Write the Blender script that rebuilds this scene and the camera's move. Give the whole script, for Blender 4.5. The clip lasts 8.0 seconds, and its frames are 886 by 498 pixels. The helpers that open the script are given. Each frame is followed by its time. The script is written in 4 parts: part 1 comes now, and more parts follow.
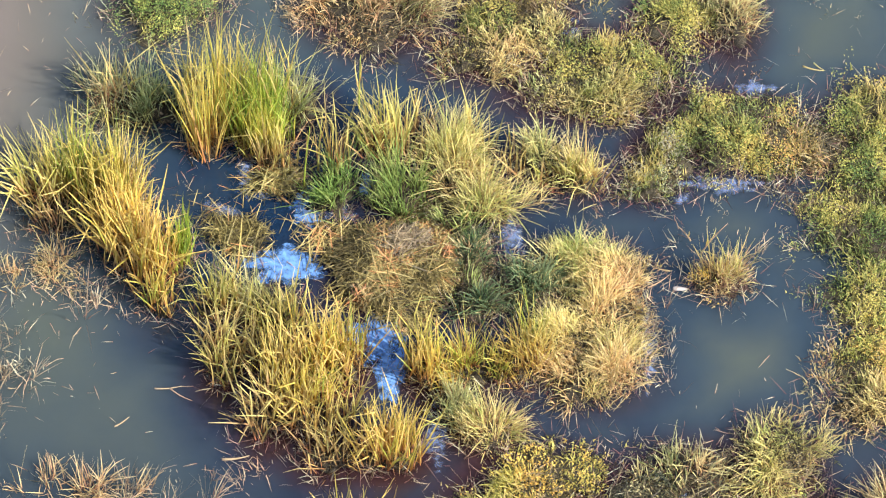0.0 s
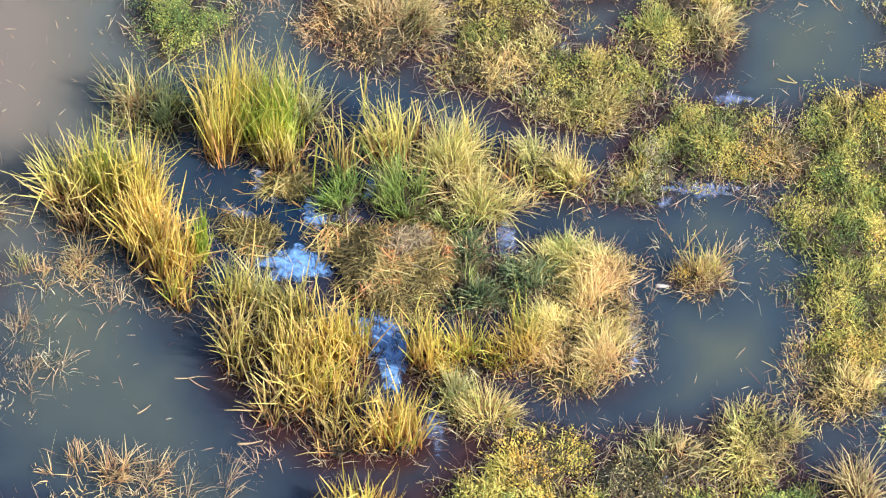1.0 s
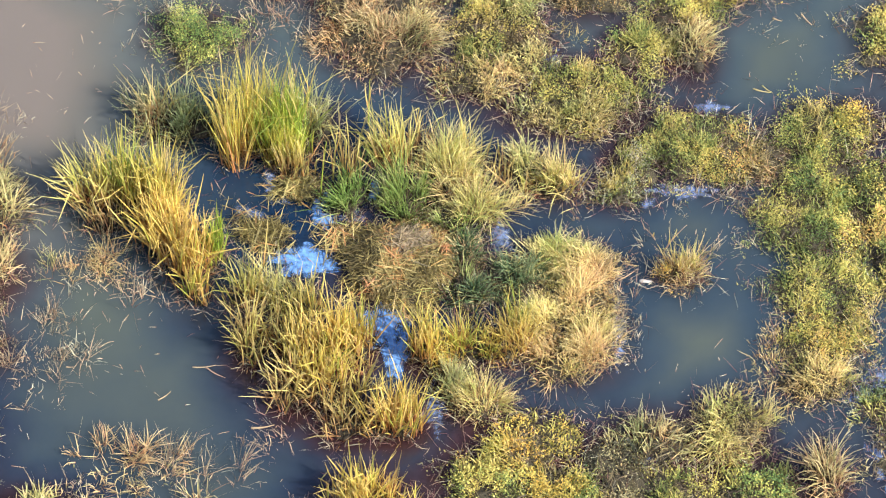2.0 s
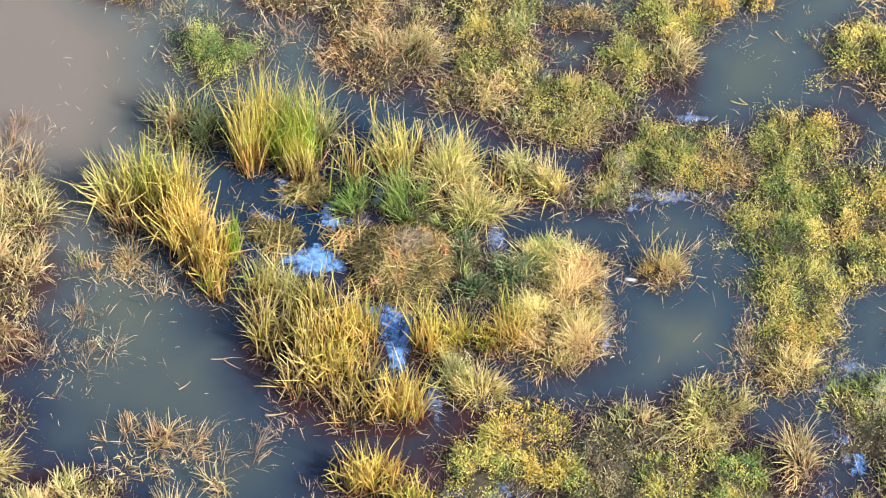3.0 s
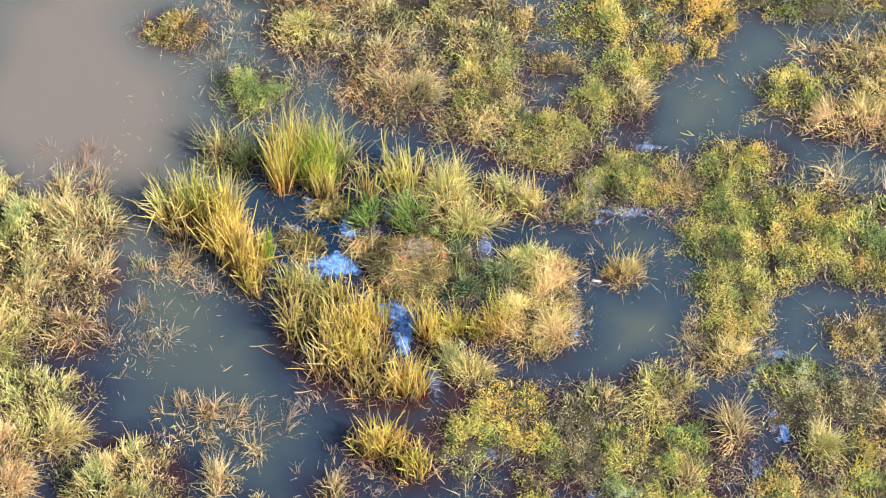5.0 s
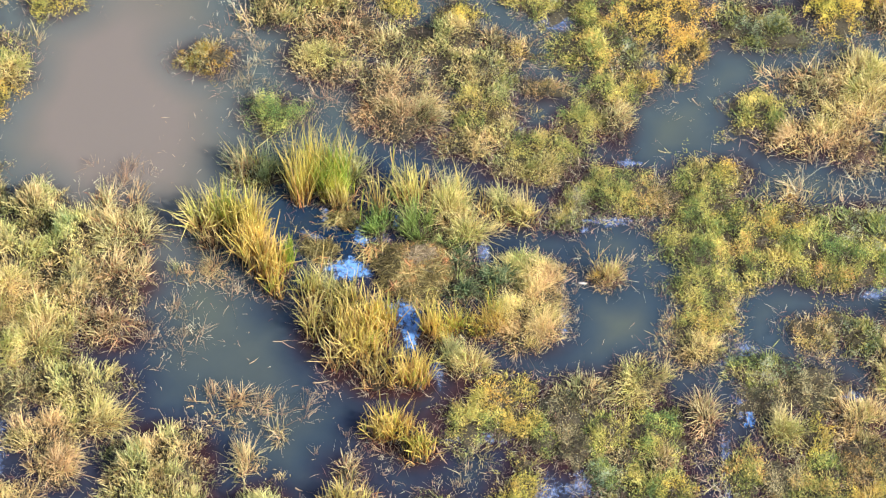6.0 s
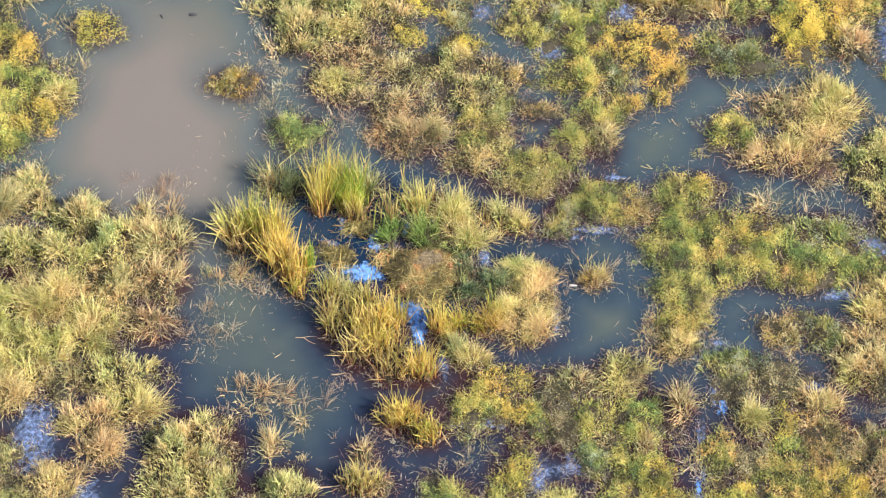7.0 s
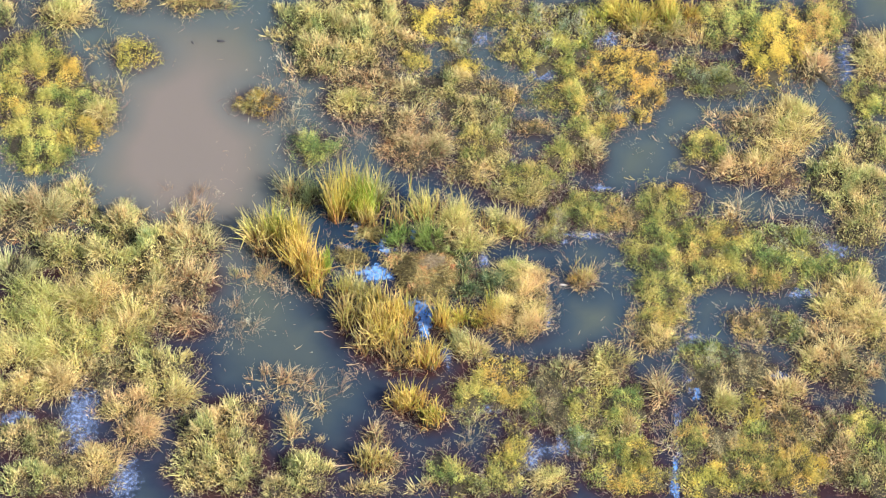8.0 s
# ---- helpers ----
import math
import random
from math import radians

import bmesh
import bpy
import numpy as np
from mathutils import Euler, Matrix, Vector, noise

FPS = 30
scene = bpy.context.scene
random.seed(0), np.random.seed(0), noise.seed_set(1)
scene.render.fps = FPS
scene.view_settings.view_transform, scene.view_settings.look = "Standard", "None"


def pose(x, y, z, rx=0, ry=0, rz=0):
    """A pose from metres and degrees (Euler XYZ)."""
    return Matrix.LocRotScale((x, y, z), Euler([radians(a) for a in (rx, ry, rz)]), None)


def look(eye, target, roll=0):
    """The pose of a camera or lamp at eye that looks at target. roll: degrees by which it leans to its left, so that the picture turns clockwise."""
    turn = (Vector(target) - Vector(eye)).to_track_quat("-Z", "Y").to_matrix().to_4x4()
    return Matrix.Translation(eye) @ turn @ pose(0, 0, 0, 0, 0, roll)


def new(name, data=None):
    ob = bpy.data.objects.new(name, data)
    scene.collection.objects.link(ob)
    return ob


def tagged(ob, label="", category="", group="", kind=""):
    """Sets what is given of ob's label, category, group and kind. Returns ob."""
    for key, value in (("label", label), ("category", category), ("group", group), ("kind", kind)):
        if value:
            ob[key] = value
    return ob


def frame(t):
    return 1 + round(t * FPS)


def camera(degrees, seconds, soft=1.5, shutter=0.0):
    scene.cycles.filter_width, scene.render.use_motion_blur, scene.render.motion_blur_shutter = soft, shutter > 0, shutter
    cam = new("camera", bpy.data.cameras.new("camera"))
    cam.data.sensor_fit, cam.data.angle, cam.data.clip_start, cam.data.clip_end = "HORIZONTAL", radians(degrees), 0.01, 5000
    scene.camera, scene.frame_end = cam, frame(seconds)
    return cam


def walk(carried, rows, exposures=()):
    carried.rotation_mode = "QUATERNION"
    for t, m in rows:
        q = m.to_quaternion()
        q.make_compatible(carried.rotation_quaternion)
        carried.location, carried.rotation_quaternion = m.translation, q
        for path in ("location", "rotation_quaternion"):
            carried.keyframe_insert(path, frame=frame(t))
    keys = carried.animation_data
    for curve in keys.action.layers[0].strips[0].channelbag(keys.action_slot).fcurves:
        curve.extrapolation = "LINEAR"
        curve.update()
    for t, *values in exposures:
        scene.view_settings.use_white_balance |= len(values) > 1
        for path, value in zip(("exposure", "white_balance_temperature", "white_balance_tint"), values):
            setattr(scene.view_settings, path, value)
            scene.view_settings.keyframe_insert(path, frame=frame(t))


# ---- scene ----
# ---- camera and its path ----
cam = camera(10.0, 8.0, soft=1.2)
ROWS = [
    (0, 0.052, -19.387, 30.749, 0.174, -58.166, -0.009),
    (0.5, 0.055, -20.092, 31.904, 0.174, -58.173, -0.008),
    (1, 0.064, -20.845, 33.094, 0.178, -58.164, -0.005),
    (1.5, 0.067, -21.623, 34.313, 0.153, -58.153, -0.005),
    (3, 0.079, -24.168, 38.388, 0.158, -58.138, 0.002),
    (3.5, 0.091, -25.154, 40.011, 0.177, -58.146, 0.000),
    (4, 0.082, -26.206, 41.780, 0.092, -58.171, 0.022),
    (4.5, 0.135, -27.536, 43.959, 0.167, -58.175, 0.013),
    (6, 0.129, -32.392, 51.995, 0.232, -58.195, 0.011),
    (6.5, 0.109, -34.151, 54.905, 0.254, -58.189, 0.006),
    (7, 0.087, -36.035, 58.021, 0.247, -58.198, -0.001),
    (7.5, 0.064, -38.009, 61.197, 0.246, -58.178, -0.011),
    (8, 0.053, -40.112, 64.607, 0.245, -58.166, -0.014),
]
walk(cam, [(t, pose(x, y, z, 90 + pitch, 0, yaw) @ pose(0, 0, 0, 0, 0, roll)) for t, x, y, z, yaw, pitch, roll in ROWS],
     exposures=[(0.0, 1.29), (8.0, 1.29)])

# ---- daylight: sun from the east-south-east, clear sky ----
SUN_HIGH, SUN_TURN = radians(41), radians(115)      # height, and turn clockwise from +y
world = bpy.data.worlds.new("world")
scene.world = world
world.use_nodes = True
wn = world.node_tree
sky = wn.nodes.new("ShaderNodeTexSky")
sky.sky_type, sky.sun_disc = "NISHITA", False
sky.sun_elevation, sky.sun_rotation = SUN_HIGH, SUN_TURN
wn.nodes["Background"].inputs["Strength"].default_value = 0.135
wn.links.new(sky.outputs[0], wn.nodes["Background"].inputs["Color"])
sun = new("sun", bpy.data.lights.new("sun", "SUN"))
sun.data.energy, sun.data.angle, sun.data.color = 4.8, radians(0.6), (1.0, 0.93, 0.82)
way = Vector((math.sin(SUN_TURN) * math.cos(SUN_HIGH), math.cos(SUN_TURN) * math.cos(SUN_HIGH), math.sin(SUN_HIGH)))
sun.matrix_world = look(way * 30, (0, 0, 0))


# ---- materials ----
def material(name):
    m = bpy.data.materials.new(name)
    m.use_nodes = True
    return m, m.node_tree, m.node_tree.nodes["Principled BSDF"]


def node(tree, kind, **values):
    n = tree.nodes.new(kind)
    for key, v in values.items():
        n.inputs[key.replace("_", " ")].default_value = v
    return n


def ramp(tree, source, stops):
    n = tree.nodes.new("ShaderNodeValToRGB")
    el = n.color_ramp.elements
    while len(el) < len(stops):
        el.new(0.5)
    for e, (at, c) in zip(el, stops):
        e.position, e.color = at, (*c, 1)
    tree.links.new(source, n.inputs[0])
    return n.outputs[0]


def mixed(tree, factor, a, b, blend="MIX"):
    n = tree.nodes.new("ShaderNodeMix")
    n.data_type, n.blend_type = "RGBA", blend
    for socket, v in ((n.inputs[0], factor), (n.inputs[6], a), (n.inputs[7], b)):
        if isinstance(v, bpy.types.NodeSocket):
            tree.links.new(v, socket)
        elif isinstance(v, tuple):
            socket.default_value = (*v, 1)
        else:
            socket.default_value = v
    return n.outputs[2]


def attribute(tree, name):
    n = tree.nodes.new("ShaderNodeAttribute")
    n.attribute_name = name
    return n.outputs["Fac"]


def noise_of(tree, scale, detail=4):
    g = tree.nodes.new("ShaderNodeNewGeometry")
    n = node(tree, "ShaderNodeTexNoise", Scale=scale, Detail=detail, Roughness=0.6)
    tree.links.new(g.outputs["Position"], n.inputs["Vector"])
    return n.outputs["Fac"]


def bumped(tree, bsdf, source, strength, distance):
    b = node(tree, "ShaderNodeBump", Strength=strength, Distance=distance)
    tree.links.new(source, b.inputs["Height"])
    tree.links.new(b.outputs[0], bsdf.inputs["Normal"])


def foliage(name, tones, foot, tip=None, thin=0.35, rough=0.55, reach=0.35):
    """Leaves and blades: tones across the plants, a colour at the foot, one at the tip; some light passes through."""
    m, t, p = material(name)
    tint = attribute(t, "tint")
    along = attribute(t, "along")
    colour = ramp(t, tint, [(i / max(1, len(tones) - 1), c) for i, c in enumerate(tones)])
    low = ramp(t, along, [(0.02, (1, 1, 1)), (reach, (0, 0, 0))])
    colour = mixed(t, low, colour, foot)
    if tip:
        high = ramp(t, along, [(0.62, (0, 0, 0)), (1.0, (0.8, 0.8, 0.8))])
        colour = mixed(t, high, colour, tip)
    info = t.nodes.new("ShaderNodeObjectInfo")
    shift = t.nodes.new("ShaderNodeHueSaturation")
    hue = node(t, "ShaderNodeMapRange", From_Min=0.0, From_Max=1.0, To_Min=0.486, To_Max=0.516)
    t.links.new(info.outputs["Random"], hue.inputs[0])
    t.links.new(hue.outputs[0], shift.inputs["Hue"])
    value = node(t, "ShaderNodeMapRange", From_Min=0.3, From_Max=0.7, To_Min=0.72, To_Max=1.25)
    t.links.new(noise_of(t, 2.6), value.inputs[0])
    t.links.new(value.outputs[0], shift.inputs["Value"])
    shift.inputs["Saturation"].default_value = 0.97
    t.links.new(colour, shift.inputs["Color"])
    t.links.new(shift.outputs[0], p.inputs["Base Color"])
    p.inputs["Roughness"].default_value = rough
    p.inputs["Specular IOR Level"].default_value = 0.3
    back = t.nodes.new("ShaderNodeBsdfTranslucent")
    t.links.new(shift.outputs[0], back.inputs["Color"])
    both = t.nodes.new("ShaderNodeMixShader")
    both.inputs[0].default_value = thin
    t.links.new(p.outputs[0], both.inputs[1])
    t.links.new(back.outputs[0], both.inputs[2])
    t.links.new(both.outputs[0], t.nodes["Material Output"].inputs["Surface"])
    return m


def peat_material(name, dark, light):
    m, t, p = material(name)
    t.links.new(mixed(t, noise_of(t, 9), dark, light), p.inputs["Base Color"])
    p.inputs["Roughness"].default_value = 0.85
    bumped(t, p, noise_of(t, 60), 0.9, 0.02)
    return m


REED = foliage("reed", [(0.27, 0.34, 0.05), (0.44, 0.42, 0.07), (0.64, 0.46, 0.085), (0.66, 0.50, 0.14), (0.50, 0.34, 0.13)], (0.46, 0.20, 0.065), (0.70, 0.56, 0.16), reach=0.45)
REED_GREEN = foliage("reed_green", [(0.12, 0.22, 0.03), (0.24, 0.36, 0.04), (0.36, 0.44, 0.05), (0.56, 0.47, 0.08)], (0.36, 0.24, 0.06), (0.44, 0.46, 0.09))
REED_TAN = foliage("reed_tan", [(0.32, 0.32, 0.07), (0.50, 0.42, 0.11), (0.60, 0.46, 0.17), (0.44, 0.29, 0.13)], (0.38, 0.16, 0.065), (0.64, 0.54, 0.20), reach=0.5)
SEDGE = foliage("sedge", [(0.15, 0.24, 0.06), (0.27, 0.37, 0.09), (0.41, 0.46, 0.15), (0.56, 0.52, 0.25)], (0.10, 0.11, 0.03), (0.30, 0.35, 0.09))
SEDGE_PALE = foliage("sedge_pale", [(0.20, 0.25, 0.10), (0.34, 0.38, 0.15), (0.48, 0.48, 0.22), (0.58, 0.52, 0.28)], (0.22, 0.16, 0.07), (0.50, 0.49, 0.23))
# darker copy of the sedge: the shade right of the nest, in its tones
SEDGE_SHADED = foliage("sedge_shaded", [(0.03, 0.06, 0.03), (0.07, 0.13, 0.055), (0.15, 0.22, 0.10), (0.32, 0.34, 0.18)], (0.04, 0.045, 0.02), (0.26, 0.32, 0.16))
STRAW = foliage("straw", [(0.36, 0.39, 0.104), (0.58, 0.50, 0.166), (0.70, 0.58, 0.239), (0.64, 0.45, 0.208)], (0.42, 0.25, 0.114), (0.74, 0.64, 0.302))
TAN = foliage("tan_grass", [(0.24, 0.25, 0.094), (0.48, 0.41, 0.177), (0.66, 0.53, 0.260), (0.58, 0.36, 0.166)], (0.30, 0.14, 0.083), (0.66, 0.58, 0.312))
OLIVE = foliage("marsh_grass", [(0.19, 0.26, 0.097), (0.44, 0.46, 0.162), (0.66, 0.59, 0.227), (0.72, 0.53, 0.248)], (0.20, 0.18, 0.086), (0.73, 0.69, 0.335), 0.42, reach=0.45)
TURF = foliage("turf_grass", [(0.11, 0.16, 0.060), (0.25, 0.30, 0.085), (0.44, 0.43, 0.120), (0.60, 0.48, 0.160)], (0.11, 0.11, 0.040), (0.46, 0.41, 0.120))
THATCH = foliage("thatch", [(0.07, 0.055, 0.022), (0.22, 0.18, 0.06), (0.46, 0.38, 0.14), (0.50, 0.22, 0.08)], (0.13, 0.10, 0.04), None, 0.15)
NEST_PAD = foliage("nest_pad", [(0.09, 0.065, 0.045), (0.16, 0.115, 0.075), (0.23, 0.165, 0.105), (0.30, 0.22, 0.14)], (0.10, 0.07, 0.05), None, 0.1)
STICK = foliage("dead_stem", [(0.33, 0.21, 0.13), (0.49, 0.41, 0.24), (0.43, 0.28, 0.17), (0.56, 0.54, 0.37)], (0.26, 0.12, 0.08), None, 0.15)
FOOT = foliage("red_foot", [(0.22, 0.075, 0.045), (0.40, 0.17, 0.075), (0.56, 0.32, 0.13), (0.62, 0.45, 0.21)], (0.20, 0.06, 0.045), None, 0.25)
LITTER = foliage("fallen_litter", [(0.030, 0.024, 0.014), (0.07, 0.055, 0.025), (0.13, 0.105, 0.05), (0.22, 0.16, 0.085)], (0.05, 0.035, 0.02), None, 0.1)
TWIG = foliage("fallen_stem", [(0.10, 0.038, 0.040), (0.23, 0.13, 0.10), (0.38, 0.31, 0.21), (0.48, 0.47, 0.34)], (0.13, 0.055, 0.05), None, 0.15)
HERB = foliage("herb_leaf", [(0.08, 0.10, 0.030), (0.22, 0.23, 0.050), (0.43, 0.36, 0.080), (0.62, 0.46, 0.110), (0.52, 0.26, 0.080)], (0.12, 0.12, 0.030), None, 0.25)
HERB_YELLOW = foliage("herb_leaf_yellow", [(0.25, 0.24, 0.05), (0.48, 0.39, 0.07), (0.66, 0.48, 0.07), (0.62, 0.38, 0.06)], (0.25, 0.20, 0.04), None, 0.25, 0.7)
HERB_GREEN = foliage("herb_leaf_green", [(0.08, 0.14, 0.040), (0.20, 0.27, 0.065), (0.40, 0.40, 0.090), (0.60, 0.49, 0.110)], (0.08, 0.12, 0.020), None, 0.25)
HERB_BROWN = foliage("herb_leaf_brown", [(0.11, 0.12, 0.030), (0.24, 0.20, 0.050), (0.42, 0.26, 0.070), (0.50, 0.36, 0.100)], (0.12, 0.07, 0.030), None, 0.25)
HERB_GREY = foliage("herb_leaf_grey", [(0.10, 0.145, 0.077), (0.20, 0.26, 0.138), (0.33, 0.35, 0.204), (0.40, 0.36, 0.231)], (0.10, 0.11, 0.077), None, 0.25)
HERB_DARK = foliage("herb_leaf_dark", [(0.035, 0.040, 0.022), (0.08, 0.075, 0.039), (0.20, 0.17, 0.077), (0.42, 0.35, 0.187)], (0.04, 0.03, 0.022), None, 0.25)
ORANGE = foliage("herb_leaf_orange", [(0.26, 0.20, 0.03), (0.46, 0.26, 0.03), (0.56, 0.28, 0.03), (0.36, 0.14, 0.03)], (0.14, 0.06, 0.03))
GOLD_TURF = foliage("golden_turf", [(0.26, 0.27, 0.07), (0.48, 0.43, 0.11), (0.66, 0.53, 0.15), (0.62, 0.41, 0.14)], (0.16, 0.14, 0.05), (0.62, 0.52, 0.16))
PEAT = peat_material("wet_peat", (0.012, 0.010, 0.008), (0.05, 0.038, 0.02))
PEAT_RED = peat_material("red_peat", (0.022, 0.010, 0.009), (0.065, 0.030, 0.024))
MOSS = peat_material("moss_mat", (0.018, 0.014, 0.010), (0.060, 0.050, 0.024))


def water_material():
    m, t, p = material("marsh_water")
    silt_tone, brown = attribute(t, "silt_tone"), attribute(t, "brown")
    # navy and blue-grey base colours stand for the sky mirrored in the water
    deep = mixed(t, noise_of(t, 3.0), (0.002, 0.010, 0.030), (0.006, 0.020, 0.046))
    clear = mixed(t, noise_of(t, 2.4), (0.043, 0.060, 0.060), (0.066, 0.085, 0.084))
    clear = mixed(t, attribute(t, "reflect_tone"), clear, deep)
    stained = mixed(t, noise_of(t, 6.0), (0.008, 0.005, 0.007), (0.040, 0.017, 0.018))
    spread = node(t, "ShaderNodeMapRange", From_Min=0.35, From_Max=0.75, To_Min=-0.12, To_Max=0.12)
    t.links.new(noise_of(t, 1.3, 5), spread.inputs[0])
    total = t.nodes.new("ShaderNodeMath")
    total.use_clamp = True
    t.links.new(silt_tone, total.inputs[0])
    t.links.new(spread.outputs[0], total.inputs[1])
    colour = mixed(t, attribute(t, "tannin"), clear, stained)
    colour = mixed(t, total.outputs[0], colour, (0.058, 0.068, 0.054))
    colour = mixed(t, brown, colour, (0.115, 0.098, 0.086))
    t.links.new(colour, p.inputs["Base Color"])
    p.inputs["Roughness"].default_value = 0.05
    p.inputs["IOR"].default_value = 1.34
    # light spreads under the turbid surface
    p.subsurface_method = "BURLEY"
    p.inputs["Subsurface Weight"].default_value = 0.85
    p.inputs["Subsurface Radius"].default_value = (0.22, 0.22, 0.20)
    p.inputs["Subsurface Scale"].default_value = 1.0
    bumped(t, p, noise_of(t, 5, 3), 0.05, 0.02)
    return m


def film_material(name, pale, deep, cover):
    """A thin scum of biofilm that floats on the water, broken into flecks; its blue is sky sheen painted in."""
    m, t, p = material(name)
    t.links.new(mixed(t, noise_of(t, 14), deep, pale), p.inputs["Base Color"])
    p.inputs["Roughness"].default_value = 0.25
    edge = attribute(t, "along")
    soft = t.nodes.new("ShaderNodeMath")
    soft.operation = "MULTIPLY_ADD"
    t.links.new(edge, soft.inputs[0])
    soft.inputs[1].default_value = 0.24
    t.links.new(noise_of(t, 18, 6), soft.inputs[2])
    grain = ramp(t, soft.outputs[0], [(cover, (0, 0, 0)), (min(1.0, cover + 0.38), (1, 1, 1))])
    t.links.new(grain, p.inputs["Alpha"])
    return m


WATER = water_material()
FILM_SKY = film_material("sky_sheen_film", (0.17, 0.33, 0.64), (0.06, 0.16, 0.40), 0.41)
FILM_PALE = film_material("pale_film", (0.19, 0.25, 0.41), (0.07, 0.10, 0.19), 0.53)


# ---- builders ----
def rng_of(x, y):
    return np.random.default_rng(int(abs(x * 7919 + y * 104729 + 31) * 10) % 1000003)


def part(name, mesh, mat, parent, label="", kind=""):
    ob = new(name, mesh)
    if mat:
        mesh.materials.append(mat)
    ob.parent = parent
    return tagged(ob, label, kind=kind)


def quads(name, verts, faces, **fields):
    """A mesh of quads from arrays, with a float field a vertex."""
    me = bpy.data.meshes.new(name)
    me.vertices.add(len(verts))
    me.vertices.foreach_set("co", verts.astype(np.float32).ravel())
    me.loops.add(faces.size)
    me.loops.foreach_set("vertex_index", faces.astype(np.int32).ravel())
    me.polygons.add(len(faces))
    me.polygons.foreach_set("loop_start", np.arange(0, faces.size, 4, dtype=np.int32))
    me.polygons.foreach_set("use_smooth", np.ones(len(faces), dtype=bool))
    for key, v in fields.items():
        a = me.attributes.new(key, "FLOAT", "POINT")
        a.data.foreach_set("value", v.astype(np.float32))
    me.update(calc_edges=True)
    me.validate()
    return me


def unit(v):
    return v / np.maximum(np.linalg.norm(v, axis=-1, keepdims=True), 1e-9)


def strips(name, roots, length, azimuth, lean, curl, width, tint, rng, levels=4, kink=None):
    """Tapered blades: each leaves its root at the angle lean from upright and bends by curl towards its tip."""
    n = len(roots)
    s = np.linspace(0, 1, levels)
    bend = lean[:, None] + curl[:, None] * s[None] ** 1.5
    if kink is not None:
        bend = bend + np.where(s[None] > kink[:, None], 1.1, 0.0)
    bend = np.minimum(bend, 1.75)
    step = length[:, None] / (levels - 1)
    out = np.stack([np.sin(azimuth), np.cos(azimuth), 0 * azimuth], -1)
    tang = np.sin(bend)[..., None] * out[:, None] + np.cos(bend)[..., None] * np.array([0, 0, 1.0])
    mid = np.concatenate([np.zeros((n, 1, 3)), np.cumsum(tang[:, :-1] * step[..., None], 1)], 1) + roots[:, None]
    mid[..., 2] = np.maximum(mid[..., 2], 0.004 + 0.02 * rng.random((n, 1)))
    mid[:, 0, 2] = roots[:, 2]
    face = unit(rng.normal(size=(n, 3)))
    side = unit(np.cross(tang, face[:, None]))
    wide = width[:, None] * (1 - 0.86 * s[None] ** 2.6) * 0.5
    verts = np.stack([mid - side * wide[..., None], mid + side * wide[..., None]], 2).reshape(-1, 3)
    base = (np.arange(n) * levels * 2)[:, None] + 2 * np.arange(levels - 1)[None]
    faces = np.stack([base, base + 1, base + 3, base + 2], -1).reshape(-1, 4)
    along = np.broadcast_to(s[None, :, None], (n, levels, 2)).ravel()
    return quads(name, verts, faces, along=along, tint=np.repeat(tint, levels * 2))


def rim(rng, rough=0.24):
    """An uneven outline: the factor on the radius at an angle."""
    k = np.arange(2, 9)
    a, f = rng.normal(size=7) * rough / np.sqrt(k), rng.random(7) * 6.28
    return lambda th: 1 + (a[None] * np.cos(k[None] * np.asarray(th)[:, None] + f[None])).sum(1)


def scatter(rng, n, rx, ry, turn, outline, spread=1.0, power=0.5):
    th, r = rng.random(n) * 2 * np.pi, rng.random(n) ** power * spread
    r = r * outline(th) * (1 + 0.15 * rng.normal(size=n))
    x, y = rx * r * np.cos(th), ry * r * np.sin(th)
    c, s = math.cos(turn), math.sin(turn)
    return np.stack([c * x - s * y, s * x + c * y], -1), r


def hump(x, y, top, r):
    """Height of a mound, at the share r of its radius."""
    return top * np.clip(1 - r ** 2.5, -0.6, 1) - 0.012


def mound(name, rng, rx, ry, turn, outline, top):
    rings, spokes = 7, 28
    th = np.linspace(0, 2 * np.pi, spokes, endpoint=False)
    verts = []
    for k in range(rings):
        r = (k + 0.35) / (rings - 0.65) * 1.04
        q = outline(th) * r
        x, y = rx * q * np.cos(th), ry * q * np.sin(th)
        z = hump(x, y, top, np.full(spokes, r)) + rng.normal(size=spokes) * 0.010
        c, s = math.cos(turn), math.sin(turn)
        verts.append(np.stack([c * x - s * y, s * x + c * y, z], -1))
    verts = np.concatenate(verts + [np.array([[0, 0, top]])] )
    i = np.arange(spokes)
    faces = [np.stack([k * spokes + i, k * spokes + (i + 1) % spokes, (k + 1) * spokes + (i + 1) % spokes, (k + 1) * spokes + i], -1) for k in range(rings - 1)]
    half = np.arange(0, spokes, 2)
    faces.append(np.stack([np.full(len(half), rings * spokes), half, half + 1, (half + 2) % spokes], -1))
    faces = np.concatenate(faces)
    return quads(name, verts, faces)


